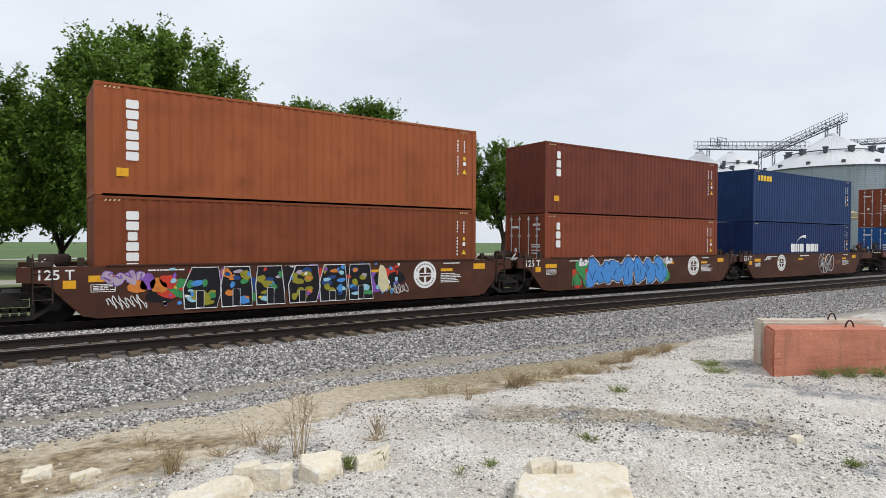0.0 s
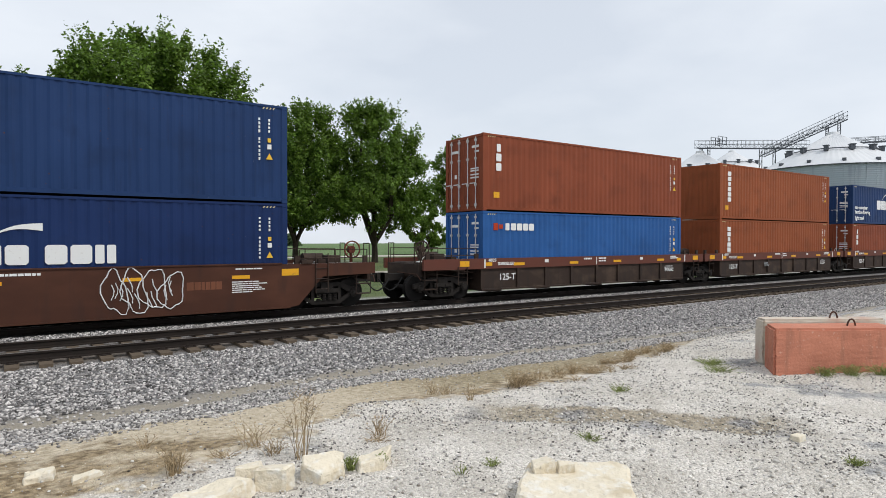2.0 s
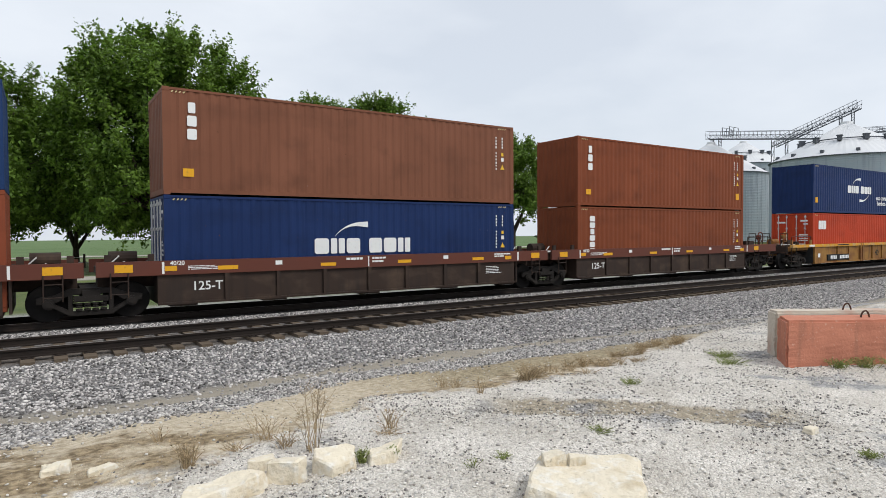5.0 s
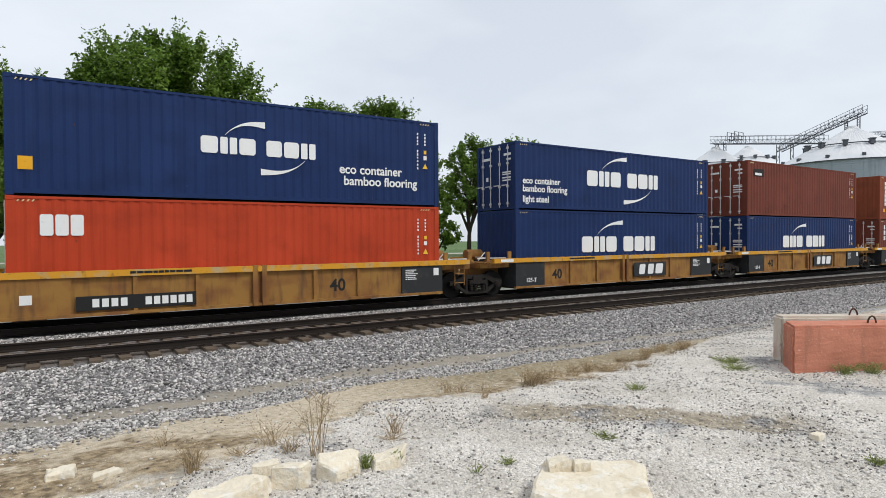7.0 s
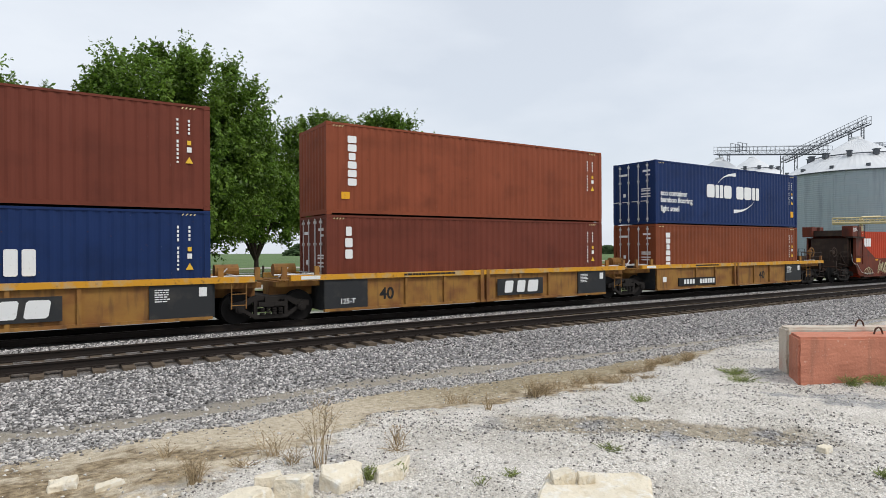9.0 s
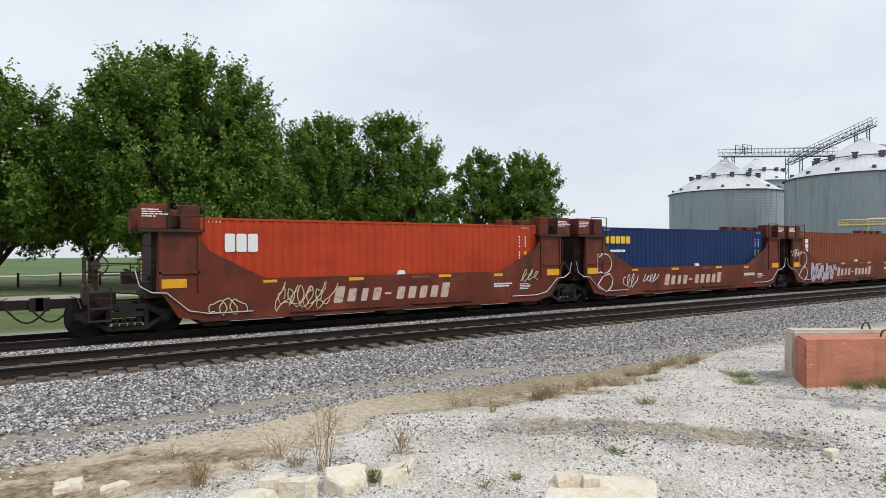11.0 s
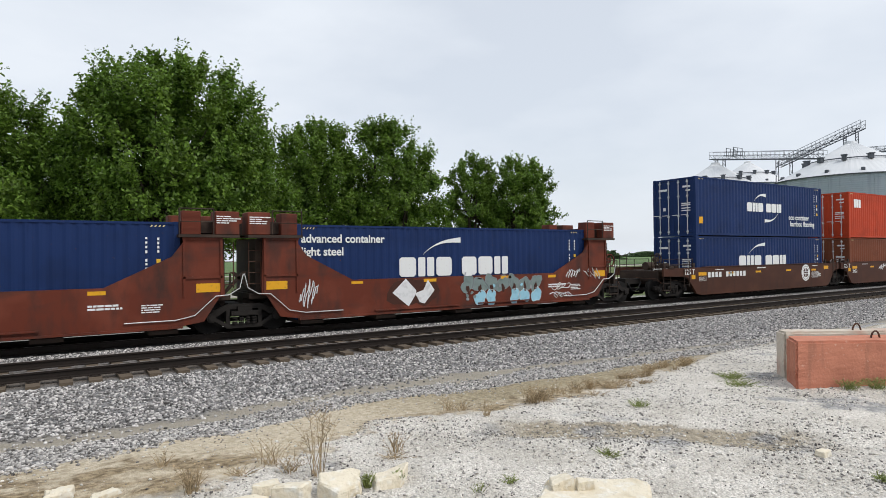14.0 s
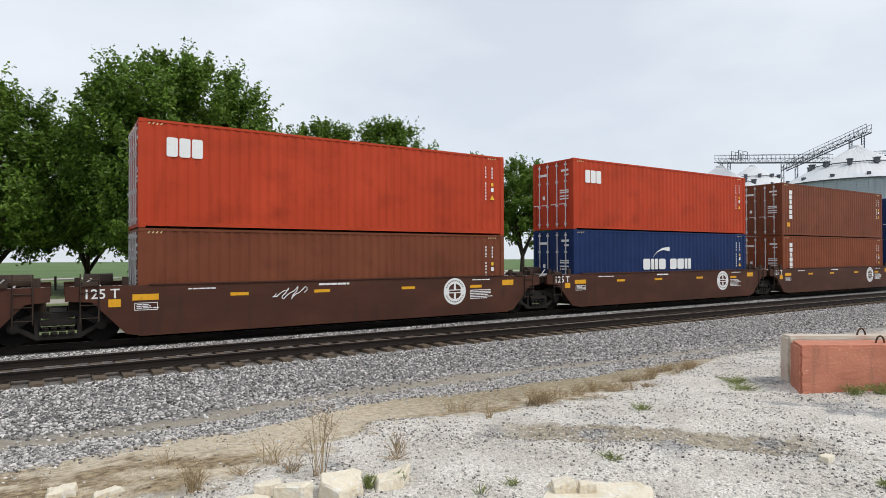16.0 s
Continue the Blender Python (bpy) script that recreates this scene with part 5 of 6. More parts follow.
def emblem_round(car, x, z, r):
    """A white disc with four dark quarters round a plain cross, and a ring of small bars."""
    part("round_emblem", ring(bmesh.new(), (x, z), 0.001, r, NEARFACE - 0.008, NEARFACE + 0.002, 40), WHITE, car, "white round emblem")
    for sx in (-1, 1):
        for sz in (-1, 1):
            quarter = [(x + sx * r * px, z + sz * r * pz) for px, pz in ((0.1, 0.14), (0.56, 0.14), (0.5, 0.32), (0.34, 0.48), (0.1, 0.58))]
            part("emblem_quarter", slab(quarter, NEARFACE - 0.012, NEARFACE), CAR_BROWN, car)
    bars = bmesh.new()
    for i in range(30):
        a = 6.28319 * i / 30
        if abs(math.sin(a)) > 0.35:
            ring(bars, (x + r * 0.8 * math.cos(a), z + r * 0.8 * math.sin(a)), 0.001, r * 0.055, NEARFACE - 0.012, NEARFACE, 5)
    box(bars, x - r * 0.5, x + r * 0.5, NEARFACE - 0.012, NEARFACE, z - 0.03, z + 0.03)
    tagged(part("emblem_print", bars, CAR_BROWN, car), kind="stuff")


def well_car_brown(seed, first=False, last=False, emblem_at=9.85):
    """A smooth-sided well car whose side plate sweeps up over the bogies."""
    car = thing("well_car", "brown well car with smooth sides, roundel and yellow reflectors", "freight car", "cars of the train")
    a, b = (-2.75 if first else -1.62), (15.05 if last else 13.75)
    plate = [(a, 1.44), (a, 1.08), (-1.05, 1.04), (-0.28, 0.2), (0.0, 0.15), (12.2, 0.15), (12.47, 0.2), (13.25, 1.04), (b, 1.08), (b, 1.44)]
    for y in (NEARFACE, FARFACE - 0.1):
        part("side_plate", slab(plate, y, y + 0.1), CAR_BROWN, car)
    part("top_chord", boxes((0.25, 11.95, NEARFACE - 0.03, NEARFACE + 0.12, 1.44, 1.475), (a, b, FARFACE - 0.12, FARFACE + 0.02, 1.44, 1.475)), CAR_BROWN, car)
    part("bottom_chord", boxes((0.0, 12.2, NEARFACE - 0.02, NEARFACE + 0.12, 0.13, 0.17), (0.0, 12.2, FARFACE - 0.12, FARFACE + 0.02, 0.13, 0.17)), CAR_BROWN, car)
    for dims in ((-0.12, -0.05, NEARFACE + 0.1, FARFACE - 0.1, 0.3, 1.4), (12.24, 12.31, NEARFACE + 0.1, FARFACE - 0.1, 0.3, 1.4)):
        part("end_panel", boxes(dims), CAR_DARK, car)
    well_floor(car, CAR_DARK)
    for x0, x1 in ((a + 0.1, -0.12), (12.3, b - 0.1)):
        end_deck(car, CAR_DARK, x0, x1)
        deck_gear(car, CAR_DARK, x0, x1, seed)
        part("end_bracket", boxes((x0 + 0.25, x0 + 0.6, NEARFACE - 0.05, NEARFACE + 0.3, 1.445, 1.55)), CAR_DARK, car)
    reflectors(car, ((0.16, 1.13, 0.62, 0.16), (2.55, 1.13, 0.5, 0.09), (5.0, 1.13, 0.5, 0.09), (8.0, 1.13, 0.5, 0.09), (10.75, 1.1, 0.5, 0.1), (12.2, 1.2, 0.52, 0.2), (-0.55, 1.0, 0.28, 0.2)))
    lettering("125 T", 0.34, -1.25, 1.13, NEARFACE - 0.004, WHITE, car, bold=0.004)
    emblem_round(car, emblem_at, 0.95, 0.46)
    fr = boxes(*[(x0, x1, NEARFACE - 0.006, NEARFACE + 0.002, z0, z1) for x0, x1, z0, z1 in ((-0.1, 0.45, 0.97, 0.985), (-0.1, 0.45, 0.79, 0.805), (-0.1, -0.085, 0.79, 0.985), (0.435, 0.45, 0.79, 0.985))])
    part("notice_frame", fr, WHITE, car)
    fine_bars(-0.05, 0.95, 0.46, 3, car, WHITE, NEARFACE - 0.004, 0.025, 0.02, seed=seed)
    fine_bars(10.5, 0.98, 0.95, 6, car, WHITE, NEARFACE - 0.004, 0.028, 0.03, seed=seed + 1)
    fine_bars(1.2, 1.33, 0.9, 1, car, WHITE, NEARFACE - 0.004, 0.035, seed=seed + 2)
    fine_bars(4.9, 1.36, 1.1, 1, car, WHITE, NEARFACE - 0.004, 0.06, seed=seed + 3)
    fine_bars(10.6, 1.35, 0.8, 1, car, WHITE, NEARFACE - 0.004, 0.035, seed=seed + 4)
    for x in (-1.3, 13.0):
        ladder(car, CAR_DARK, x, 0.55, 1.75)
    return car


def well_car_ribbed(seed, first=False, last=False):
    """A dark well car: red-brown top flange over a recessed, ribbed lower panel."""
    car = thing("well_car", "dark brown ribbed well car with a dull red top flange", "freight car", "cars of the train")
    a, b = (-2.75 if first else -1.62), (15.05 if last else 13.75)
    for y, k in ((NEARFACE, 1), (FARFACE, -1)):
        y0, y1 = sorted((y, y + k * 0.1))
        part("top_flange", boxes((a, b, y0, y1, 1.1, 1.48)), CAR_FLANGE, car, "dull red flange")
        y0, y1 = sorted((y + k * 0.07, y + k * 0.12))
        part("lower_panel", slab([(-0.2, 1.1), (-0.2, 0.34), (12.1, 0.34), (12.1, 1.1)], y0, y1), CAR_DARK, car, "grimy recessed panel")
        for x in (1.58, 3.05, 4.5, 6.02, 7.4, 8.95, 10.4):
            y0, y1 = sorted((y + k * 0.005, y + k * 0.08))
            part("rib", boxes((x - 0.06, x + 0.06, y0, y1, 0.36, 1.1)), CAR_DARK, car)
        y0, y1 = sorted((y, y + k * 0.1))
        part("bottom_chord", boxes((-0.2, 12.1, y0, y1, 0.3, 0.36)), CAR_DARK, car)
    for dims in ((-0.16, -0.1, NEARFACE + 0.12, FARFACE - 0.12, 0.3, 1.4), (12.22, 12.28, NEARFACE + 0.12, FARFACE - 0.12, 0.3, 1.4)):
        part("end_panel", boxes(dims), CAR_DARK, car)
    well_floor(car, CAR_DARK, 0.24)
    for x0, x1 in ((a + 0.1, -0.16), (12.28, b - 0.1)):
        end_deck(car, CAR_DARK, x0, x1)
        deck_gear(car, CAR_DARK, x0, x1, seed)
    reflectors(car, ((0.12, 1.27, 0.3, 0.13), (1.6, 1.25, 0.55, 0.11), (4.6, 1.24, 0.5, 0.1), (7.3, 1.25, 0.5, 0.1), (10.35, 1.25, 0.5, 0.1), (11.75, 1.25, 0.3, 0.13), (13.1, 1.3, 0.42, 0.2), (-1.0, 1.3, 0.42, 0.2)))
    for x, w in ((-0.1, 0.06), (5.95, 0.04), (12.2, 0.06)):
        part("end_tick", boxes((x, x + w, NEARFACE - 0.006, NEARFACE + 0.002, 1.13, 1.45)), WHITE, car)
    lettering("125-T", 0.34, 0.65, 0.66, NEARFACE + 0.064, WHITE, car, bold=0.004)
    lettering("40/20", 0.16, 0.1, 1.36, NEARFACE - 0.004, WHITE, car, bold=0.003)
    fine_bars(0.55, 1.33, 0.9, 3, car, WHITE, NEARFACE - 0.004, 0.022, 0.02, seed=seed)
    fine_bars(5.2, 1.42, 0.7, 1, car, WHITE, NEARFACE - 0.004, 0.07, seed=seed + 1)
    fine_bars(6.1, 1.42, 0.5, 2, car, WHITE, NEARFACE - 0.004, 0.06, 0.05, seed=seed + 5)
    fine_bars(11.1, 1.42, 0.6, 2, car, WHITE, NEARFACE - 0.004, 0.05, 0.03, seed=seed + 2)
    fine_bars(10.75, 0.95, 0.65, 5, car, WHITE, NEARFACE + 0.062, 0.022, 0.035, seed=seed + 3)
    for x in (3.05, 8.95):
        part("notice", boxes((x - 0.1, x + 0.1, NEARFACE - 0.006, NEARFACE + 0.002, 1.28, 1.4)), WHITE, car)
    for x in (-1.3, 12.9):
        ladder(car, CAR_DARK, x, 0.55, 1.2)
    return car


def well_car_yellow(seed, first=False, last=False, emblem=True, number=False):
    """A rusty yellow well car: bright top chord, posts and panels, black end panels."""
    car = thing("well_car", "rusty yellow well car with black end panels", "freight car", "cars of the train")
    a, b = (-2.75 if first else -1.62), (15.05 if last else 13.75)
    for y, k in ((NEARFACE, 1), (FARFACE, -1)):
        def band(d0, d1):
            return sorted((y + k * d0, y + k * d1))
        part("top_chord", boxes((-1.2 if not first else a, b - 0.4, *band(-0.03, 0.14), 1.24, 1.4)), CAR_EDGE, car, "bright yellow chord with scraped paint")
        part("side_panel", boxes((1.3, 10.62, *band(0.07, 0.12), 0.34, 1.24)), CAR_YELLOW, car, "rust-streaked yellow panel")
        if number:
            part("side_panel", boxes((-0.15, 1.3, *band(0.02, 0.1), 0.32, 1.24)), CAR_YELLOW, car, "rust-streaked yellow panel")
        else:
            part("black_panel", boxes((-0.15, 1.3, *band(0.02, 0.1), 0.32, 1.24)), CAR_BLACK, car, "black end panel")
        part("black_panel", boxes((10.62, 12.2, *band(0.02, 0.1), 0.32, 1.24)), CAR_BLACK, car, "black end panel")
        part("bottom_chord", boxes((-0.15, 12.2, *band(-0.01, 0.12), 0.26, 0.34)), CAR_YELLOW, car)
        for x in (2.72, 4.24, 7.6, 9.05):
            part("rib", boxes((x - 0.05, x + 0.05, *band(0.0, 0.08), 0.34, 1.24)), CAR_YELLOW, car)
        for x in (5.8, 6.06):
            part("centre_post", boxes((x - 0.07, x + 0.07, *band(-0.04, 0.1), 0.26, 1.42)), CAR_YELLOW, car)
    for dims in ((-0.16, -0.1, NEARFACE + 0.12, FARFACE - 0.12, 0.3, 1.35), (12.22, 12.28, NEARFACE + 0.12, FARFACE - 0.12, 0.3, 1.35)):
        part("end_panel", boxes(dims), CAR_BLACK, car)
    well_floor(car, CAR_DARK, 0.22)
    for x0, x1 in ((a + 0.1, -0.16), (12.28, b - 0.1)):
        end_deck(car, CAR_YELLOW, x0, x1, 1.05, 1.2)
        deck_gear(car, CAR_YELLOW, x0, x1, seed)
    lettering("40", 0.52, 8.1 if number else 1.75, 0.56, NEARFACE + 0.064, BLACK, car, bold=0.012)
    if number:
        part("notice", boxes((0.25, 0.5, NEARFACE + 0.012, NEARFACE + 0.022, 0.62, 0.85)), WHITE, car)
    else:
        lettering("125-T", 0.22, 0.35, 0.48, NEARFACE + 0.012, WHITE, car, bold=0.003)
    if emblem:
        part("emblem_plate", boxes((6.5, 8.7, NEARFACE - 0.012, NEARFACE - 0.004, 0.45, 1.06)), CAR_BLACK, car, "black plate under a trade mark")
        for i, kind in enumerate(("slim", "slim", "slab")):
            brand_marks([kind], 0.5, 0.44, 6.75 + i * 0.58, 0.54, 0, car, WHITE, NEARFACE - 0.016, lean=0.15)
    if number:
        part("number_plate", boxes((1.4, 4.2, NEARFACE - 0.004, NEARFACE + 0.072, 0.4, 0.76)), BLACK, car, "black band under a row of plain bars")
        bars = boxes(*[(x, x + 0.15, NEARFACE - 0.01, NEARFACE - 0.002, 0.48, 0.69) for x in (1.75, 1.96, 2.17, 2.38, 2.95, 3.15, 3.35, 3.55, 3.75, 3.95)])
        part("number_bars", bars, WHITE, car)
    fine_bars(2.6, 1.36, 2.1, 1, car, BLACK, NEARFACE - 0.036, 0.06, seed=seed)
    fine_bars(10.75, 1.12, 0.4, 6, car, WHITE, NEARFACE + 0.012, 0.03, 0.03, seed=seed + 1)
    part("notice", boxes((11.85, 12.05, NEARFACE + 0.008, NEARFACE + 0.022, 0.9, 1.15)), WHITE, car)
    part("notice", boxes((-0.9, -0.3, NEARFACE - 0.042, NEARFACE - 0.026, 1.27, 1.37)), WHITE, car)
    reflectors(car, ((11.2, 1.33, 0.3, 0.12),))
    ladder(car, CAR_YELLOW, 12.7, 0.5, 1.2)
    return car


def well_car_tall(seed, first=False, last=False, marked=True):
    """A red-oxide well car with tall bulkheads at both ends."""
    car = thing("well_car", "red-oxide well car with tall bulkheads at both ends", "freight car", "cars of the train")
    base = [(-1.1, 1.08), (-0.95, 1.05), (-0.55, 0.42), (0.2, 0.3), (12.0, 0.3), (12.75, 0.42), (13.15, 1.05), (13.3, 1.08)]
    side = base + [(13.25, 2.75), (13.0, 2.75), (12.35, 2.75), (11.95, 2.2), (10.35, 1.42), (1.75, 1.42), (0.25, 2.2), (-0.15, 2.75), (-0.8, 2.75), (-1.05, 2.75)]
    side = [(x, z) for x, z in side]
    for y in (NEARFACE, FARFACE - 0.09):
        part("side_plate", slab(side, y, y + 0.09), CAR_RED, car)
    part("bottom_chord", boxes((0.0, 12.2, NEARFACE - 0.06, NEARFACE + 0.1, 0.28, 0.34), (2.5, 5.8, NEARFACE - 0.07, NEARFACE, 0.4, 0.44), (6.6, 9.0, NEARFACE - 0.07, NEARFACE, 0.42, 0.46), (0, 12.2, FARFACE - 0.1, FARFACE + 0.06, 0.28, 0.34)), CAR_RED, car)
    for x0, x1 in ((-0.45, -0.06), (12.25, 12.64)):
        part("bulkhead", boxes((x0, x1, NEARFACE + 0.09, FARFACE - 0.09, 0.5, 2.9)), CAR_RED, car)
    for c, w in ((0.0, -1), (12.2, 1)):
        def span(a, b):
            return sorted((c + w * a, c + w * b))
        for (a, b), deep in (((0.85, 1.5), 0.0), ((0.0, 0.5), 0.14)):
            for y, k in ((NEARFACE, 1), (FARFACE, -1)):
                bm = boxes((*span(a, b), *sorted((y + k * (deep - 0.06), y + k * 0.55)), 2.8, 3.45))
                bmesh.ops.bevel(bm, geom=list(bm.edges), offset=0.02, segments=1, affect="EDGES")
                part("head_box", bm, CAR_RED, car, "box at the bulkhead head")
        part("head_beam", boxes((*span(0.1, 1.3), NEARFACE + 0.3, FARFACE - 0.3, 2.85, 3.2)), CAR_DARK, car)
        part("head_ledge", boxes((*span(-0.1, 1.5), NEARFACE - 0.1, NEARFACE + 0.3, 2.72, 2.8)), CAR_DARK, car)
        a, b = span(-0.08, 0.8)
        hand_rail(car, CAR_DARK, a, b, NEARFACE - 0.07, 2.8, 3.5)
        for z in (1.6, 2.66):
            part("side_stiffener", boxes((*span(0.0, 1.05), NEARFACE - 0.04, NEARFACE, z, z + 0.06)), CAR_RED, car)
        for k in (0.02, 0.98):
            part("side_stiffener", boxes((*span(k, k + 0.06), NEARFACE - 0.04, NEARFACE, 1.12, 2.66)), CAR_RED, car)
        part("reflector", boxes((*span(0.35, 0.98), NEARFACE - 0.01, NEARFACE + 0.002, 1.22, 1.46)), YELLOW, car, "yellow reflector patch")
        fine_bars(span(0.88, 1.45)[0], 3.32, 0.55, 4, car, WHITE, NEARFACE - 0.066, 0.03, 0.03, seed=seed + 7)
        part("inner_panel", boxes((*span(0.5, 1.18), NEARFACE + 0.35, FARFACE - 0.35, 1.12, 2.7)), CAR_DARK, car)
        part("draw_strut", slab([(c + w * 1.0, 1.0), (c + w * 1.12, 1.0), (c + w * 1.85, 1.75), (c + w * 1.73, 1.75)], 0.3, 0.4), CAR_DARK, car)
        ladder(car, CAST, span(1.05, 1.4)[0], 1.3, 2.6, NEARFACE + 0.25, 0.35)
    well_floor(car, CAR_DARK, 0.14)
    for x0, x1 in ((-1.35, -0.45), (12.64, 13.55)):
        end_deck(car, CAR_DARK, x0, x1, 0.95, 1.1)
    for pts in ([(-1.6, 1.7), (-1.5, 1.3), (-1.2, 1.12), (-0.85, 1.1), (-0.3, 0.6), (0.2, 0.5), (1.4, 0.5)], [(13.8, 1.7), (13.7, 1.3), (13.4, 1.12), (13.05, 1.1), (12.5, 0.6), (12.0, 0.5), (10.8, 0.5)]):
        part("air_line", pipe(bmesh.new(), [(x, NEARFACE - 0.04, z) for x, z in pts], 0.016), GALV, car, "thin pale air line")
    kinds = ["slab", "slab", "slim", "slab", " ", "slab", "slab", "slab", "slab", "slab"] if marked else []
    for i, kind in enumerate(kinds):
        x = 3.85 + i * 0.43
        if kind == " ":
            part("trade_mark", boxes((x + 0.02, x + 0.26, NEARFACE - 0.008, NEARFACE + 0.002, 0.79, 0.86)), FADED, car)
            continue
        brand_marks([kind], 0.27, 0.40, x, 0.62, 0, car, FADED, NEARFACE - 0.004, lean=0.22)
        if i in (0, 9):
            brand_marks(["slab"], 0.3, 0.5, x - 0.02, 0.6, 0, car, FADED, NEARFACE - 0.003, lean=0.22)
    reflectors(car, ((4.6, 1.32, 0.5, 0.1), (7.9, 1.33, 0.5, 0.1), (10.2, 1.3, 0.4, 0.1), (1.9, 1.33, 0.4, 0.08)))
    part("notice", boxes((6.6, 7.3, NEARFACE - 0.008, NEARFACE + 0.002, 1.28, 1.37)), PAINTS["pink"], car)
    part("tag_holder", slab([(6.05, 1.42), (6.35, 1.42), (6.3, 1.55), (6.1, 1.55)], NEARFACE - 0.02, NEARFACE + 0.06), WHITE, car)
    fine_bars(10.0, 1.0, 0.9, 2, car, WHITE, NEARFACE - 0.004, 0.05, 0.03, seed=seed)
    fine_bars(11.2, 0.95, 0.5, 4, car, WHITE, NEARFACE - 0.004, 0.03, 0.03, seed=seed + 1)
    return car


# ---- graffiti, as plain shapes ----
SPRAY = {k: material("spray_" + k, c, 0.55, 0, [(6, tuple(v * 0.7 for v in c), 0.5, 0.8)]) for k, c in {
    "sky": (0.07, 0.26, 0.62), "deep": (0.02, 0.06, 0.2), "white": (0.72, 0.72, 0.72), "violet": (0.22, 0.09, 0.42), "olive": (0.28, 0.26, 0.03), "red": (0.55, 0.05, 0.03),
    "green": (0.05, 0.26, 0.09), "orange": (0.6, 0.2, 0.04), "black": (0.012, 0.012, 0.015), "mauve": (0.42, 0.34, 0.42), "cream": (0.62, 0.56, 0.36), "mint": (0.30, 0.55, 0.66), "sage": (0.19, 0.24, 0.23), "soot": (0.062, 0.024, 0.016), "grey": (0.3, 0.31, 0.32), "yellow": (0.7, 0.5, 0.05)}.items()}


def blob(points, colour, car, y, name="graffiti_patch", label="sprayed patch of colour"):
    part(name, slab(points, y - 0.003, NEARFACE + 0.001), SPRAY[colour], car, label)


def round_blob(x, z, rx, rz, seed, n=16, rough=0.14):
    rnd = random.Random(seed)
    ph = [rnd.uniform(0, 6.28) for _ in range(3)]
    out = []
    for i in range(n):
        a = 6.28319 * i / n
        k = 1 + rough * (math.sin(2 * a + ph[0]) + 0.6 * math.sin(3 * a + ph[1]) + 0.5 * math.sin(5 * a + ph[2]))
        out.append((x + rx * k * math.cos(a), max(0.17, z + rz * k * math.sin(a))))
    return out


def puffs(car, x0, x1, z0, z1, count, fill, edge, seed, rim=None):
    """A row of swollen overlapping shapes with a dark edge, as sprayed lettering that cannot be read."""
    rnd = random.Random(seed)
    w = (x1 - x0) / count
    for i in range(count):
        x, z = x0 + (i + 0.5) * w, (z0 + z1) / 2 + rnd.uniform(-0.05, 0.05)
        s = rnd.randint(0, 999)
        layer = NEARFACE - 0.003 - 0.0012 * (i % 3)
        tall = (z1 - z0) / 2 * rnd.uniform(0.88, 1.05)
        if rim:
            blob(round_blob(x, z, w * 0.68, tall * 1.07, s, rough=0.2), rim, car, layer - 0.000)
        blob(round_blob(x, z, w * 0.63, tall, s, rough=0.2), edge, car, layer - 0.004)
        blob(round_blob(x, z, w * 0.56, tall * 0.9, s, rough=0.2), fill, car, layer - 0.008)
        for k in range(2):
            px, pz, lean = x + w * rnd.uniform(-0.3, 0.3), z + tall * rnd.uniform(-0.6, 0.3), rnd.uniform(-0.2, 0.2)
            line = [(px + lean * q * q, NEARFACE - 0.014, pz + q * tall * 0.55) for q in (0, 0.3, 0.6, 1)]
            part("graffiti_stroke", pipe(bmesh.new(), line, 0.02, 4), SPRAY[edge], car, "dark sprayed stroke")


def scrawl(car, x0, x1, z0, z1, colour, seed, loops=4, y=NEARFACE, thick=0.014, mesh_y=None):
    """A looping sprayed line."""
    rnd = random.Random(seed)
    bm = bmesh.new()
    ph = [rnd.uniform(0, 6.28) for _ in range(4)]
    pts = []
    for i in range(loops * 12 + 1):
        k = i / (loops * 12)
        a = 6.283 * loops * k
        pts.append((x0 + (x1 - x0) * (0.08 + 0.84 * k) + 0.5 * (x1 - x0) / loops * math.cos(a + ph[0]), y - 0.012, (z0 + z1) / 2 + 0.5 * (z1 - z0) * math.sin(a + ph[1]) * (0.7 + 0.3 * math.sin(2.3 * a + ph[2]))))
    pipe(bm, pts, thick, 4)
    part("graffiti_line", bm, SPRAY[colour], car, "looping sprayed line")


def outline_shape(car, points, colour, depth=0.02, thick=0.014):
    """A closed sprayed outline round a plain shape."""
    run = [(x, NEARFACE - depth, z) for x, z in list(points) + [points[0]]]
    part("graffiti_line", pipe(bmesh.new(), run, thick, 4), SPRAY[colour], car, "sprayed outline")


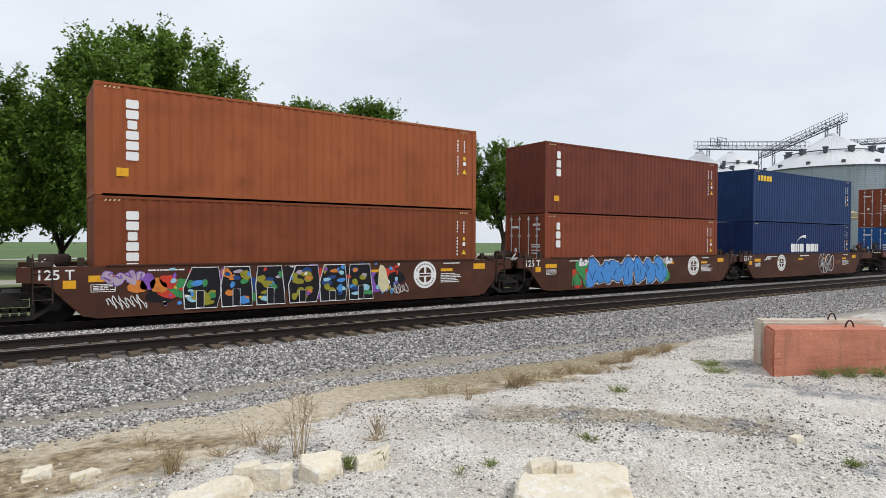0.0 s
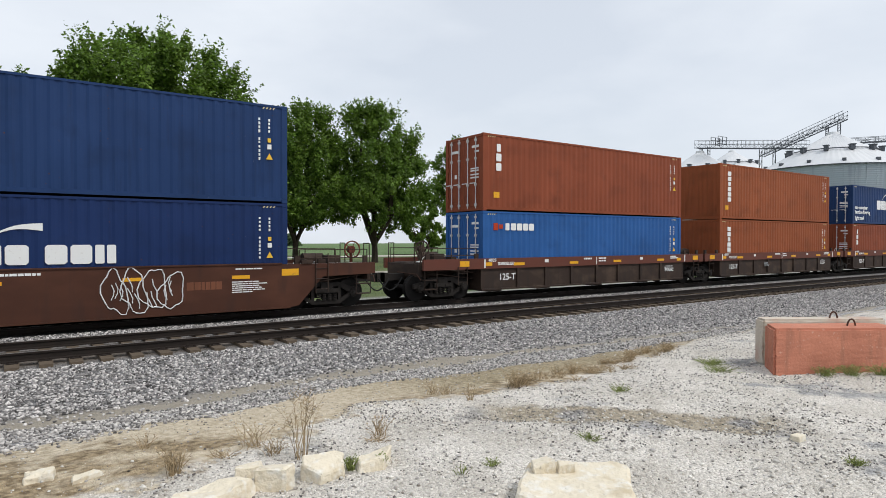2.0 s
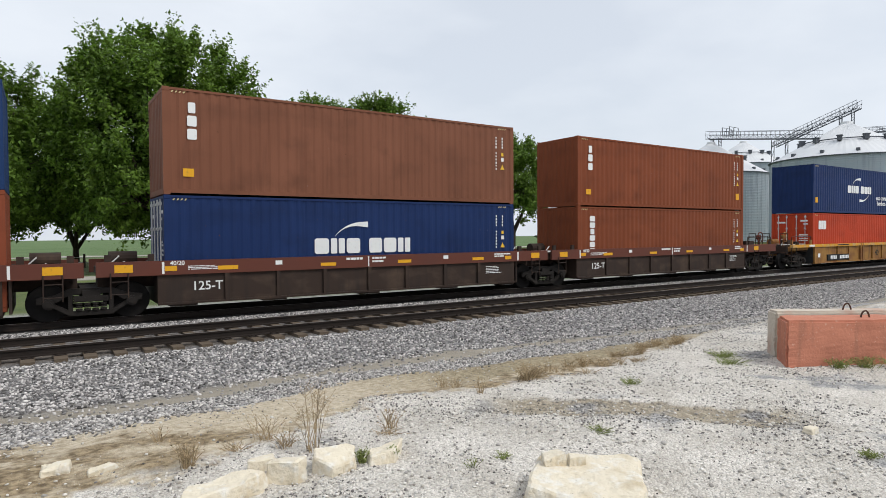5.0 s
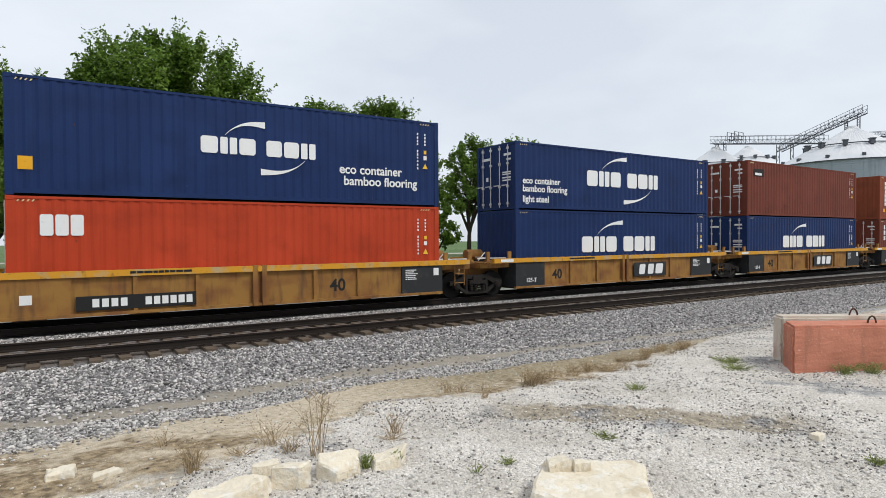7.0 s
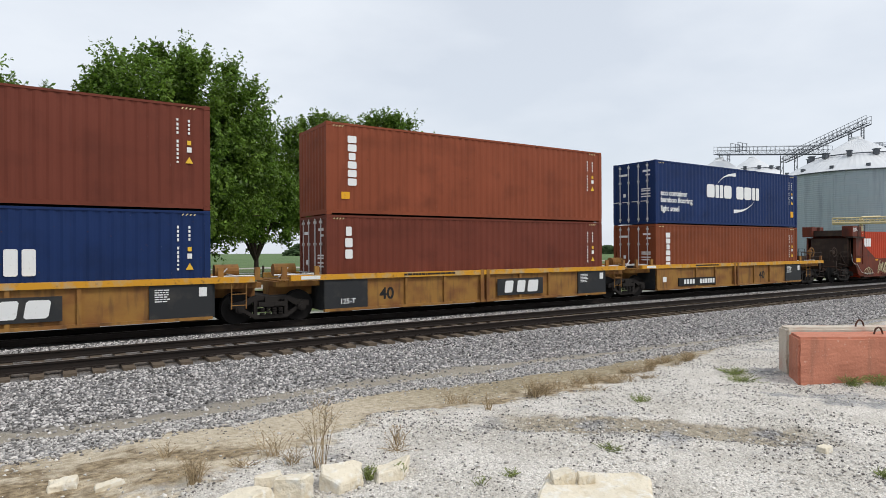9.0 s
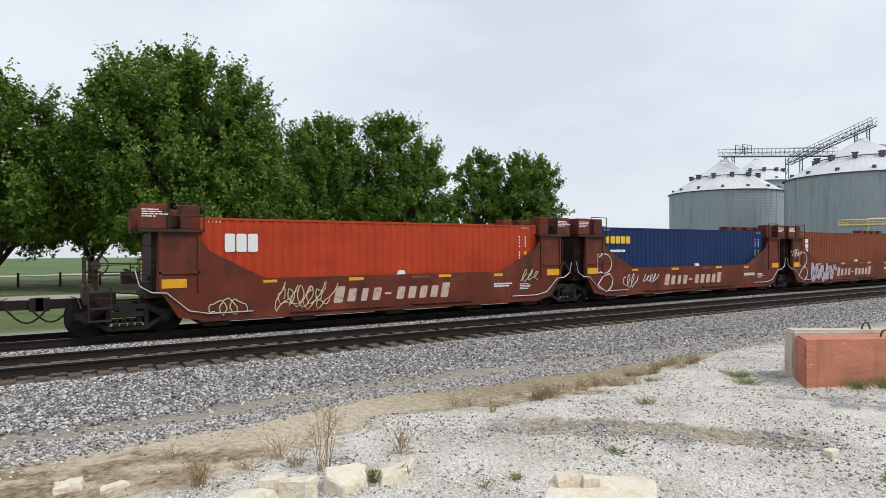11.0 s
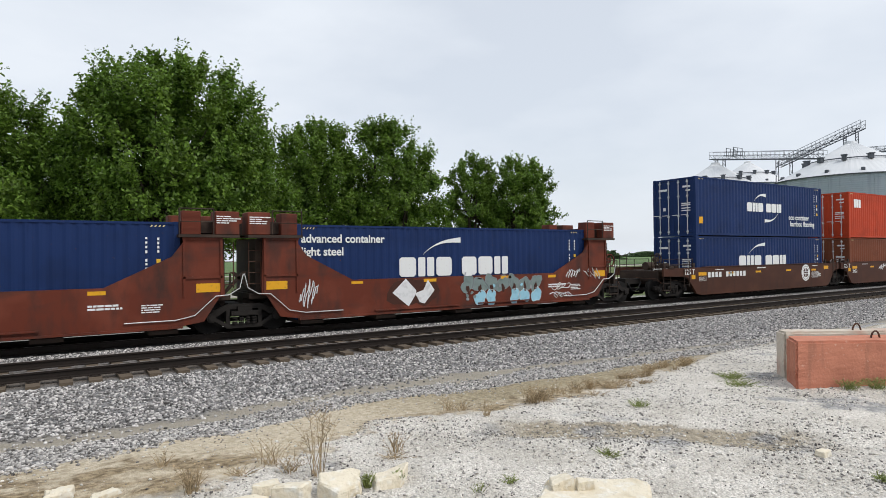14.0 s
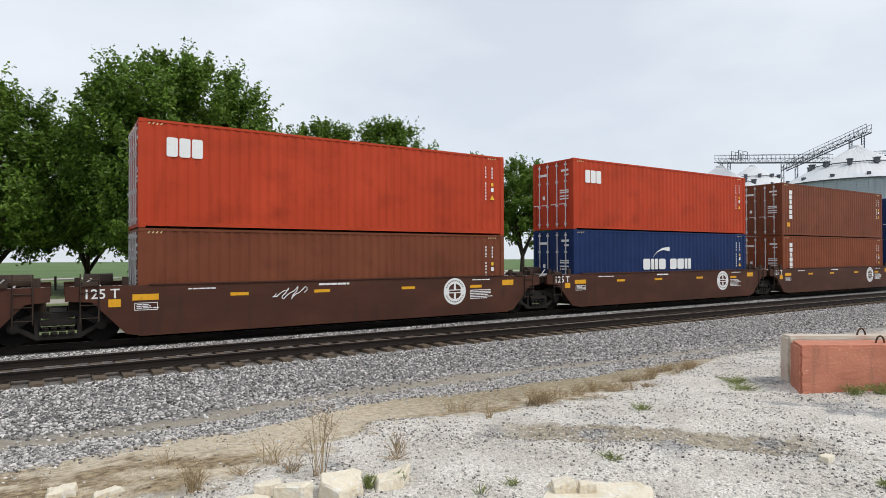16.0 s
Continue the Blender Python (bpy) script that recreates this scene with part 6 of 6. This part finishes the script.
def graffiti_mixed(car, seed):
    """A dark many-coloured panel: outlined shapes filled with olive, blue, rose and orange patches."""
    rnd = random.Random(seed)
    for i in range(30):
        x = 1.4 + 7.4 * (i + 0.5) / 30
        blob(round_blob(x, rnd.uniform(0.5, 1.15), rnd.uniform(0.24, 0.42), rnd.uniform(0.22, 0.32), seed + i), rnd.choice(["black", "black", "deep", "violet", "black", "green", "red"]), car, NEARFACE - 0.003 - 0.0008 * (i % 5))
    for i in range(6):
        x0 = 2.1 + i * 0.98
        lean = rnd.uniform(-0.1, 0.1)
        shape = [(x0, 0.24), (x0 + 0.84, 0.24), (x0 + 0.88 + lean, 0.7), (x0 + 0.8 + lean, 1.36), (x0 + 0.1 + lean, 1.36), (x0 - 0.04, 0.8)]
        blob(shape, "black", car, NEARFACE - 0.009)
        for k in range(12):
            px, pz = x0 + rnd.uniform(0.12, 0.72), rnd.uniform(0.36, 1.24)
            blob(round_blob(px, pz, rnd.uniform(0.07, 0.17), rnd.uniform(0.05, 0.13), seed + 100 + i * 20 + k, 10), rnd.choice(["olive", "olive", "olive", "sky", "mint", "green", "orange", "mauve", "deep"]), car, NEARFACE - 0.012 - 0.0006 * k)
        outline_shape(car, shape, "white", 0.022, 0.015)
        cut = rnd.uniform(0.25, 0.5)
        blob([(x0 + 0.3, 0.26), (x0 + 0.5, 0.26), (x0 + 0.5, 0.26 + cut), (x0 + 0.3, 0.26 + cut)], "black", car, NEARFACE - 0.021)
        outline_shape(car, [(x0 + 0.3, 0.26), (x0 + 0.5, 0.26), (x0 + 0.5, 0.26 + cut), (x0 + 0.3, 0.26 + cut)], "white", 0.023, 0.01)
    for i in range(44):
        x = rnd.choice((rnd.uniform(1.5, 2.3), rnd.uniform(7.9, 8.8), rnd.uniform(1.5, 8.8)))
        blob(round_blob(x, rnd.uniform(0.4, 1.36), rnd.uniform(0.03, 0.08), rnd.uniform(0.03, 0.08), seed + 40 + i, 10), rnd.choice(["sky", "sky", "mint", "white", "red", "violet", "yellow"]), car, NEARFACE - 0.0225)
    blob(round_blob(8.2, 0.85, 0.2, 0.42, seed + 7), "cream", car, NEARFACE - 0.0235)
    puffs(car, 0.15, 1.2, 0.95, 1.3, 4, "mauve", "violet", seed + 3)
    for i in range(4):
        blob(round_blob(0.95 + 0.25 * i, 0.9 + 0.1 * (i % 2), 0.2, 0.2, seed + 70 + i), rnd.choice(["violet", "red", "orange"]), car, NEARFACE - 0.013)
    scrawl(car, 0.2, 1.2, 0.3, 0.7, "white", seed + 5, 6)
    scrawl(car, 8.5, 9.2, 0.35, 0.7, "white", seed + 6, 4)


def graffiti_two_tone(car, x0, x1, seed):
    """Grey-green swellings over a run of pale blue ones, with light edges."""
    rnd = random.Random(seed)
    w = (x1 - x0) / 7
    for i in range(7):
        a = x0 + w * (i + 0.5)
        top = round_blob(a, 1.1 + rnd.uniform(-0.06, 0.06), w * 0.56, 0.29, seed + i, 18, 0.2)
        blob(top, "sage", car, NEARFACE - 0.004 - 0.001 * (i % 3))
        outline_shape(car, top, "grey", 0.009, 0.009)
        if i not in (0, 3):
            low = round_blob(a + rnd.uniform(-0.05, 0.05), 0.62, w * 0.46, 0.27, seed + 20 + i, 18, 0.16)
            blob(low, "mint", car, NEARFACE - 0.010 - 0.001 * (i % 2))
            outline_shape(car, low, "white", 0.015, 0.008)
        blob(round_blob(a, 0.95, w * 0.12, 0.16, seed + 50 + i, 10, 0.25), "soot", car, NEARFACE - 0.014)
    for i in range(12):
        blob(round_blob(rnd.uniform(x0 - 0.2, x1 + 0.2), rnd.uniform(0.4, 1.3), 0.06, 0.06, seed + i, 10), rnd.choice(["sage", "mint", "grey"]), car, NEARFACE - 0.016)


def graffiti_diamonds(car, x):
    """Two white kites joined at a corner, in a dark sprayed halo."""
    kites = [[(x, 0.95), (x + 0.5, 1.4), (x + 0.9, 1.0), (x + 0.85, 0.82), (x + 0.6, 0.48)], [(x + 0.85, 0.9), (x + 1.03, 0.6), (x + 1.22, 0.54), (x + 1.62, 0.98), (x + 1.36, 1.34), (x + 1.18, 1.0)]]
    for k, c in enumerate(((0.5, 0.62), (1.22, 0.5))):
        blob(round_blob(x + c[0], 0.94, c[1], 0.5, 3 + k), "soot", car, NEARFACE - 0.003 - 0.001 * k)
    for k in kites:
        blob(k, "white", car, NEARFACE - 0.009)


def graffiti_outlined(car, x0, x1, z0, z1, seed):
    """A chain of swollen shapes drawn in a pale double outline."""
    rnd = random.Random(seed)
    w = (x1 - x0) / 4
    for i in range(4):
        x, z = x0 + (i + 0.5) * w, (z0 + z1) / 2 + rnd.uniform(-0.05, 0.05)
        outline_shape(car, round_blob(x, z, w * 0.62, (z1 - z0) * rnd.uniform(0.42, 0.54), seed + i, 22, 0.2), "white", 0.012 + 0.002 * i, 0.016)
        for _ in range(3):
            px, pz = x + w * rnd.uniform(-0.3, 0.3), z + (z1 - z0) * rnd.uniform(-0.25, 0.25)
            bend = [(px + w * 0.16 * math.sin(3 * q + i), NEARFACE - 0.014, pz + (q - 0.5) * 0.4) for q in (0, 0.3, 0.6, 1)]
            part("graffiti_line", pipe(bmesh.new(), bend, 0.014, 4), SPRAY["white"], car, "white sprayed stroke")


def graffiti_blue(car, seed):
    rnd = random.Random(seed)
    for i in range(9):
        blob(round_blob(1.5 + rnd.random() * 0.9, rnd.uniform(0.3, 1.1), 0.2, 0.25, seed + i), rnd.choice(["green", "orange", "green", "red"]), car, NEARFACE - 0.0035 - 0.0007 * i)
        blob(round_blob(7.3 + rnd.random() * 0.9, rnd.uniform(0.4, 1.2), 0.2, 0.2, seed + 50 + i), rnd.choice(["green", "orange", "mauve", "green"]), car, NEARFACE - 0.0035 - 0.0007 * i)
    puffs(car, 2.2, 7.6, 0.22, 1.38, 7, "sky", "deep", seed, "white")
    for x in (1.75, 7.6):
        puffs(car, x, x + 0.5, 1.1, 1.4, 2, "white", "grey", seed + 9)
    for i in range(6):
        x = 1.35 + 0.1 * i
        blob([(x, 0.3), (x + 0.06, 0.3), (x + 0.2 * rnd.uniform(-1, 2), 0.85 + 0.2 * rnd.random())], "green", car, NEARFACE - 0.018)


def graffiti_lines(car, spots, colour, seed):
    for i, (x0, x1, z0, z1) in enumerate(spots):
        scrawl(car, x0, x1, z0, z1, colour, seed + i, 3 + i % 3, thick=0.016)


def graffiti_heart(car):
    """A tall outlined figure of a box, a loop and a point."""
    pts = [(0.05, 1.25), (0.05, 2.0), (0.35, 2.05), (0.37, 1.25), (0.05, 1.25)]
    loop = [(0.45 + 0.42 * math.cos(a), 1.62 + 0.4 * math.sin(a)) for a in np.linspace(2.4, -2.2, 12)]
    heart = [(0.05, 0.75), (0.35, 1.1), (0.75, 1.2), (0.95, 0.95), (0.85, 0.65), (0.55, 0.45), (0.05, 0.75)]
    for run in (pts, loop, heart):
        part("graffiti_line", pipe(bmesh.new(), [(x - 0.42, NEARFACE - 0.012, z) for x, z in run], 0.022, 4), SPRAY["white"], car, "white sprayed outline figure")


# ---- make up the train ----
LOW = 0.355  # container floor over the rails
HIGH_CUBE, STANDARD = 2.896, 2.591
COLOUR_WORDS = {"sienna": "weathered orange-brown", "umber": "faded brown", "tan": "faded orange-tan", "rust": "rust-brown", "brick": "brick-red", "maroon": "maroon", "pink": "faded dusty-red", "orange": "bright orange-red", "navy": "navy blue", "slate": "worn dark blue", "azure": "bright blue"}
BRAND_WORDS = {"column6": "a tall white trade mark column", "column3": "a short white trade mark column", "cma_eco3": "white trade mark and words", "cma_eco2": "white trade mark and words",
               "cma_low": "a low white trade mark", "cma_sunk": "a large low white trade mark", "cma_mid": "a white trade mark and swoosh", "cma_text": "white trade mark and words", "gold5": "a yellow trade mark", "gold5_red": "a yellow trade mark", "white5": "a small white trade mark", "three": "a blocky white trade mark", "plate": "a small black emblem plate", "": "no trade mark"}
HC, ST = HIGH_CUBE, STANDARD
# place along the train, car style, (colour, height, end, trade mark) of the lower and upper container
CONSIST = [
    (1.38, "brown", ("rust", HC, "blind", "column6"), ("tan", HC, "blind", "column6")),
    (17.07, "brown", ("brick", HC, "doors", "column3"), ("maroon", HC, "blind", "column3")),
    (32.73, "brown", ("navy", HC, "blind", "cma_low"), ("slate", HC, "blind", "gold5")),
    (52.40, "ribbed", ("azure", HC, "doors", "white5"), ("brick", HC, "doors", "column3")),
    (67.95, "ribbed", ("sienna", HC, "blind", "column6"), ("sienna", HC, "blind", "column6")),
    (83.55, "ribbed", ("brick", HC, "doors", "column3"), ("slate", ST, "doors", "cma_eco3")),
    (99.18, "ribbed", ("navy", HC, "doors", "cma_low"), ("pink", HC, "blind", "column3")),
    (114.80, "ribbed", ("rust", HC, "blind", "column6"), ("rust", HC, "blind", "column3")),
    (134.40, "yellow", ("orange", HC, "doors", "three"), ("navy", HC, "blind", "cma_eco2")),
    (150.05, "yellow", ("navy", HC, "blind", "cma_mid"), ("navy", ST, "doors", "cma_eco3")),
    (165.69, "yellow", ("navy", HC, "doors", "cma_mid"), ("maroon", HC, "doors", "plate")),
    (181.30, "yellow", ("maroon", HC, "doors", "column3"), ("brick", HC, "blind", "column6")),
    (196.97, "yellow", ("rust", HC, "doors", "column6"), ("navy", HC, "doors", "cma_eco3")),
    (216.63, "tall", ("orange", HC, "doors", "three"), None),
    (232.30, "tall", ("navy", HC, "blind", "gold5_red"), None),
    (247.90, "tall", ("rust", HC, "blind", "column6"), None),
    (263.37, "tall", ("navy", HC, "doors", "cma_mid"), None),
    (278.80, "tall", ("navy", HC, "blind", "cma_text"), None),
    (298.58, "brown", ("navy", ST, "doors", "cma_sunk"), ("navy", HC, "doors", "cma_eco2")),
    (314.25, "brown", ("umber", ST, "doors", ""), ("orange", HC, "doors", "three")),
    (330.02, "brown", ("navy", HC, "doors", "cma_low"), ("orange", HC, "doors", "three")),
    (345.74, "brown", ("rust", HC, "doors", "column6"), ("umber", HC, "doors", "column6")),
    (361.40, "brown", ("navy", HC, "doors", "cma_low"), ("navy", HC, "doors", "cma_low")),
]
RIDERS = []  # thing, place along the train, y, z
for i, (place, style, lower, upper) in enumerate(CONSIST):
    first = i == 0 or CONSIST[i - 1][1] != style
    last = i == len(CONSIST) - 1 or CONSIST[i + 1][1] != style
    if i in (0, 22):
        first, last = False, False
    if style == "yellow":
        car = well_car_yellow(i * 10, first, last, emblem=i in (9, 10, 11), number=i in (8, 12))
    elif style == "brown":
        car = well_car_brown(i * 10, first, last, 2.75 if i == 2 else 9.85)
    elif style == "tall":
        car = well_car_tall(i * 10, first, last, marked=i != 17)
    else:
        car = well_car_ribbed(i * 10, first, last)
    RIDERS.append((car, place, SIDE, 0.0))
    low = 0.25 if style == "tall" else LOW
    z = low
    for spec in (lower, upper):
        if spec:
            colour, height, end, brand = spec
            c = container(colour, height, end, label="%s shipping container with %s" % (COLOUR_WORDS[colour], BRAND_WORDS[brand]))
            dress(c, brand, height, i * 2 + (spec is upper))
            RIDERS.append((c, place, SIDE, z))
            z += height + 0.004
    # bogies: shared between units, one under each outer end
    if first:
        coupler(car, -2.75, -1)
        brake_wheel(car, -2.45, 1.85, CAR_YELLOW if style == "yellow" else CAR_DARK)
        end_gear(car, -2.75, -0.2, 1)
        RIDERS.append((bogie(), place - 1.75, FAR_TRACK, 0.0))
    if last:
        coupler(car, 15.05 if style != "tall" else 14.2, 1)
        brake_wheel(car, 14.5 if style != "tall" else 14.1, 1.85, CAR_YELLOW if style == "yellow" else CAR_RED)
        end_gear(car, 14.2 if style == "tall" else 15.05, 13.2 if style == "tall" else 12.4, -1)
    RIDERS.append((bogie(), place + (13.5 if last and style != "tall" else 13.92), FAR_TRACK, 0.0))
    if i == 0:
        graffiti_mixed(car, 3)
        RIDERS.append((bogie(), place - 1.75, FAR_TRACK, 0.0))
    elif i == 1:
        graffiti_blue(car, 4)
    elif i == 2:
        graffiti_outlined(car, 7.35, 9.15, 0.25, 1.38, 11)
        graffiti_lines(car, ((0.9, 1.6, 1.1, 1.35),), "white", 11)
        fine_bars(9.3, 1.0, 1.2, 1, car, PAINTS["pink"], NEARFACE - 0.005, 0.22)
    elif i == 4:
        graffiti_lines(car, ((4.0, 4.5, 0.7, 0.98),), "grey", 15)
    elif i == 13:
        graffiti_lines(car, ((0.2, 1.2, 0.4, 0.9), (1.9, 3.9, 0.4, 1.3), (2.0, 3.7, 0.5, 1.2), (11.2, 12.2, 1.0, 1.5)), "cream", 21)
    elif i == 14:
        graffiti_heart(car)
        graffiti_lines(car, ((1.1, 2.0, 0.55, 1.2), (2.4, 3.4, 0.75, 1.15)), "white", 31)
    elif i == 15:
        graffiti_heart(car)
        puffs(car, 0.85, 3.4, 0.36, 1.36, 5, "mauve", "black", 41)
        graffiti_lines(car, ((-1.2, -0.3, 1.75, 2.2), (3.4, 3.75, 0.9, 1.3)), "white", 42)
    elif i == 16:
        graffiti_heart(car)
        puffs(car, 1.2, 3.9, 0.45, 1.3, 5, "cream", "black", 45)
    elif i == 17:
        graffiti_two_tone(car, 5.9, 9.6, 46)
        graffiti_diamonds(car, 3.15)
        graffiti_lines(car, ((10.2, 11.2, 0.75, 1.05), (10.1, 11.3, 0.45, 0.68), (10.9, 11.7, 1.2, 1.55), (12.0, 12.9, 1.1, 1.6), (0.0, 0.6, 0.6, 1.5)), "white", 47)
    elif i == 18:
        for k in range(10):
            part("number_bar", boxes((0.6 + k * 0.3 + (0.3 if k > 3 else 0), 0.8 + k * 0.3 + (0.3 if k > 3 else 0), NEARFACE - 0.008, NEARFACE + 0.002, 0.95, 1.2)), WHITE, car)
    elif i == 19:
        graffiti_lines(car, ((3.5, 4.5, 0.9, 1.3),), "white", 51)



# ---- what moves ----
def travelled(t):
    """Metres the train has gone to the left by t seconds."""
    return 19.2466 * t + 0.0060966 * t ** 2 + 0.00071453 * t ** 3


def motions():
    for ob, place, y, z in RIDERS:
        walk(ob, [(t, pose(place - travelled(t), y, z)) for t in range(0, 17, 2)])


motions()
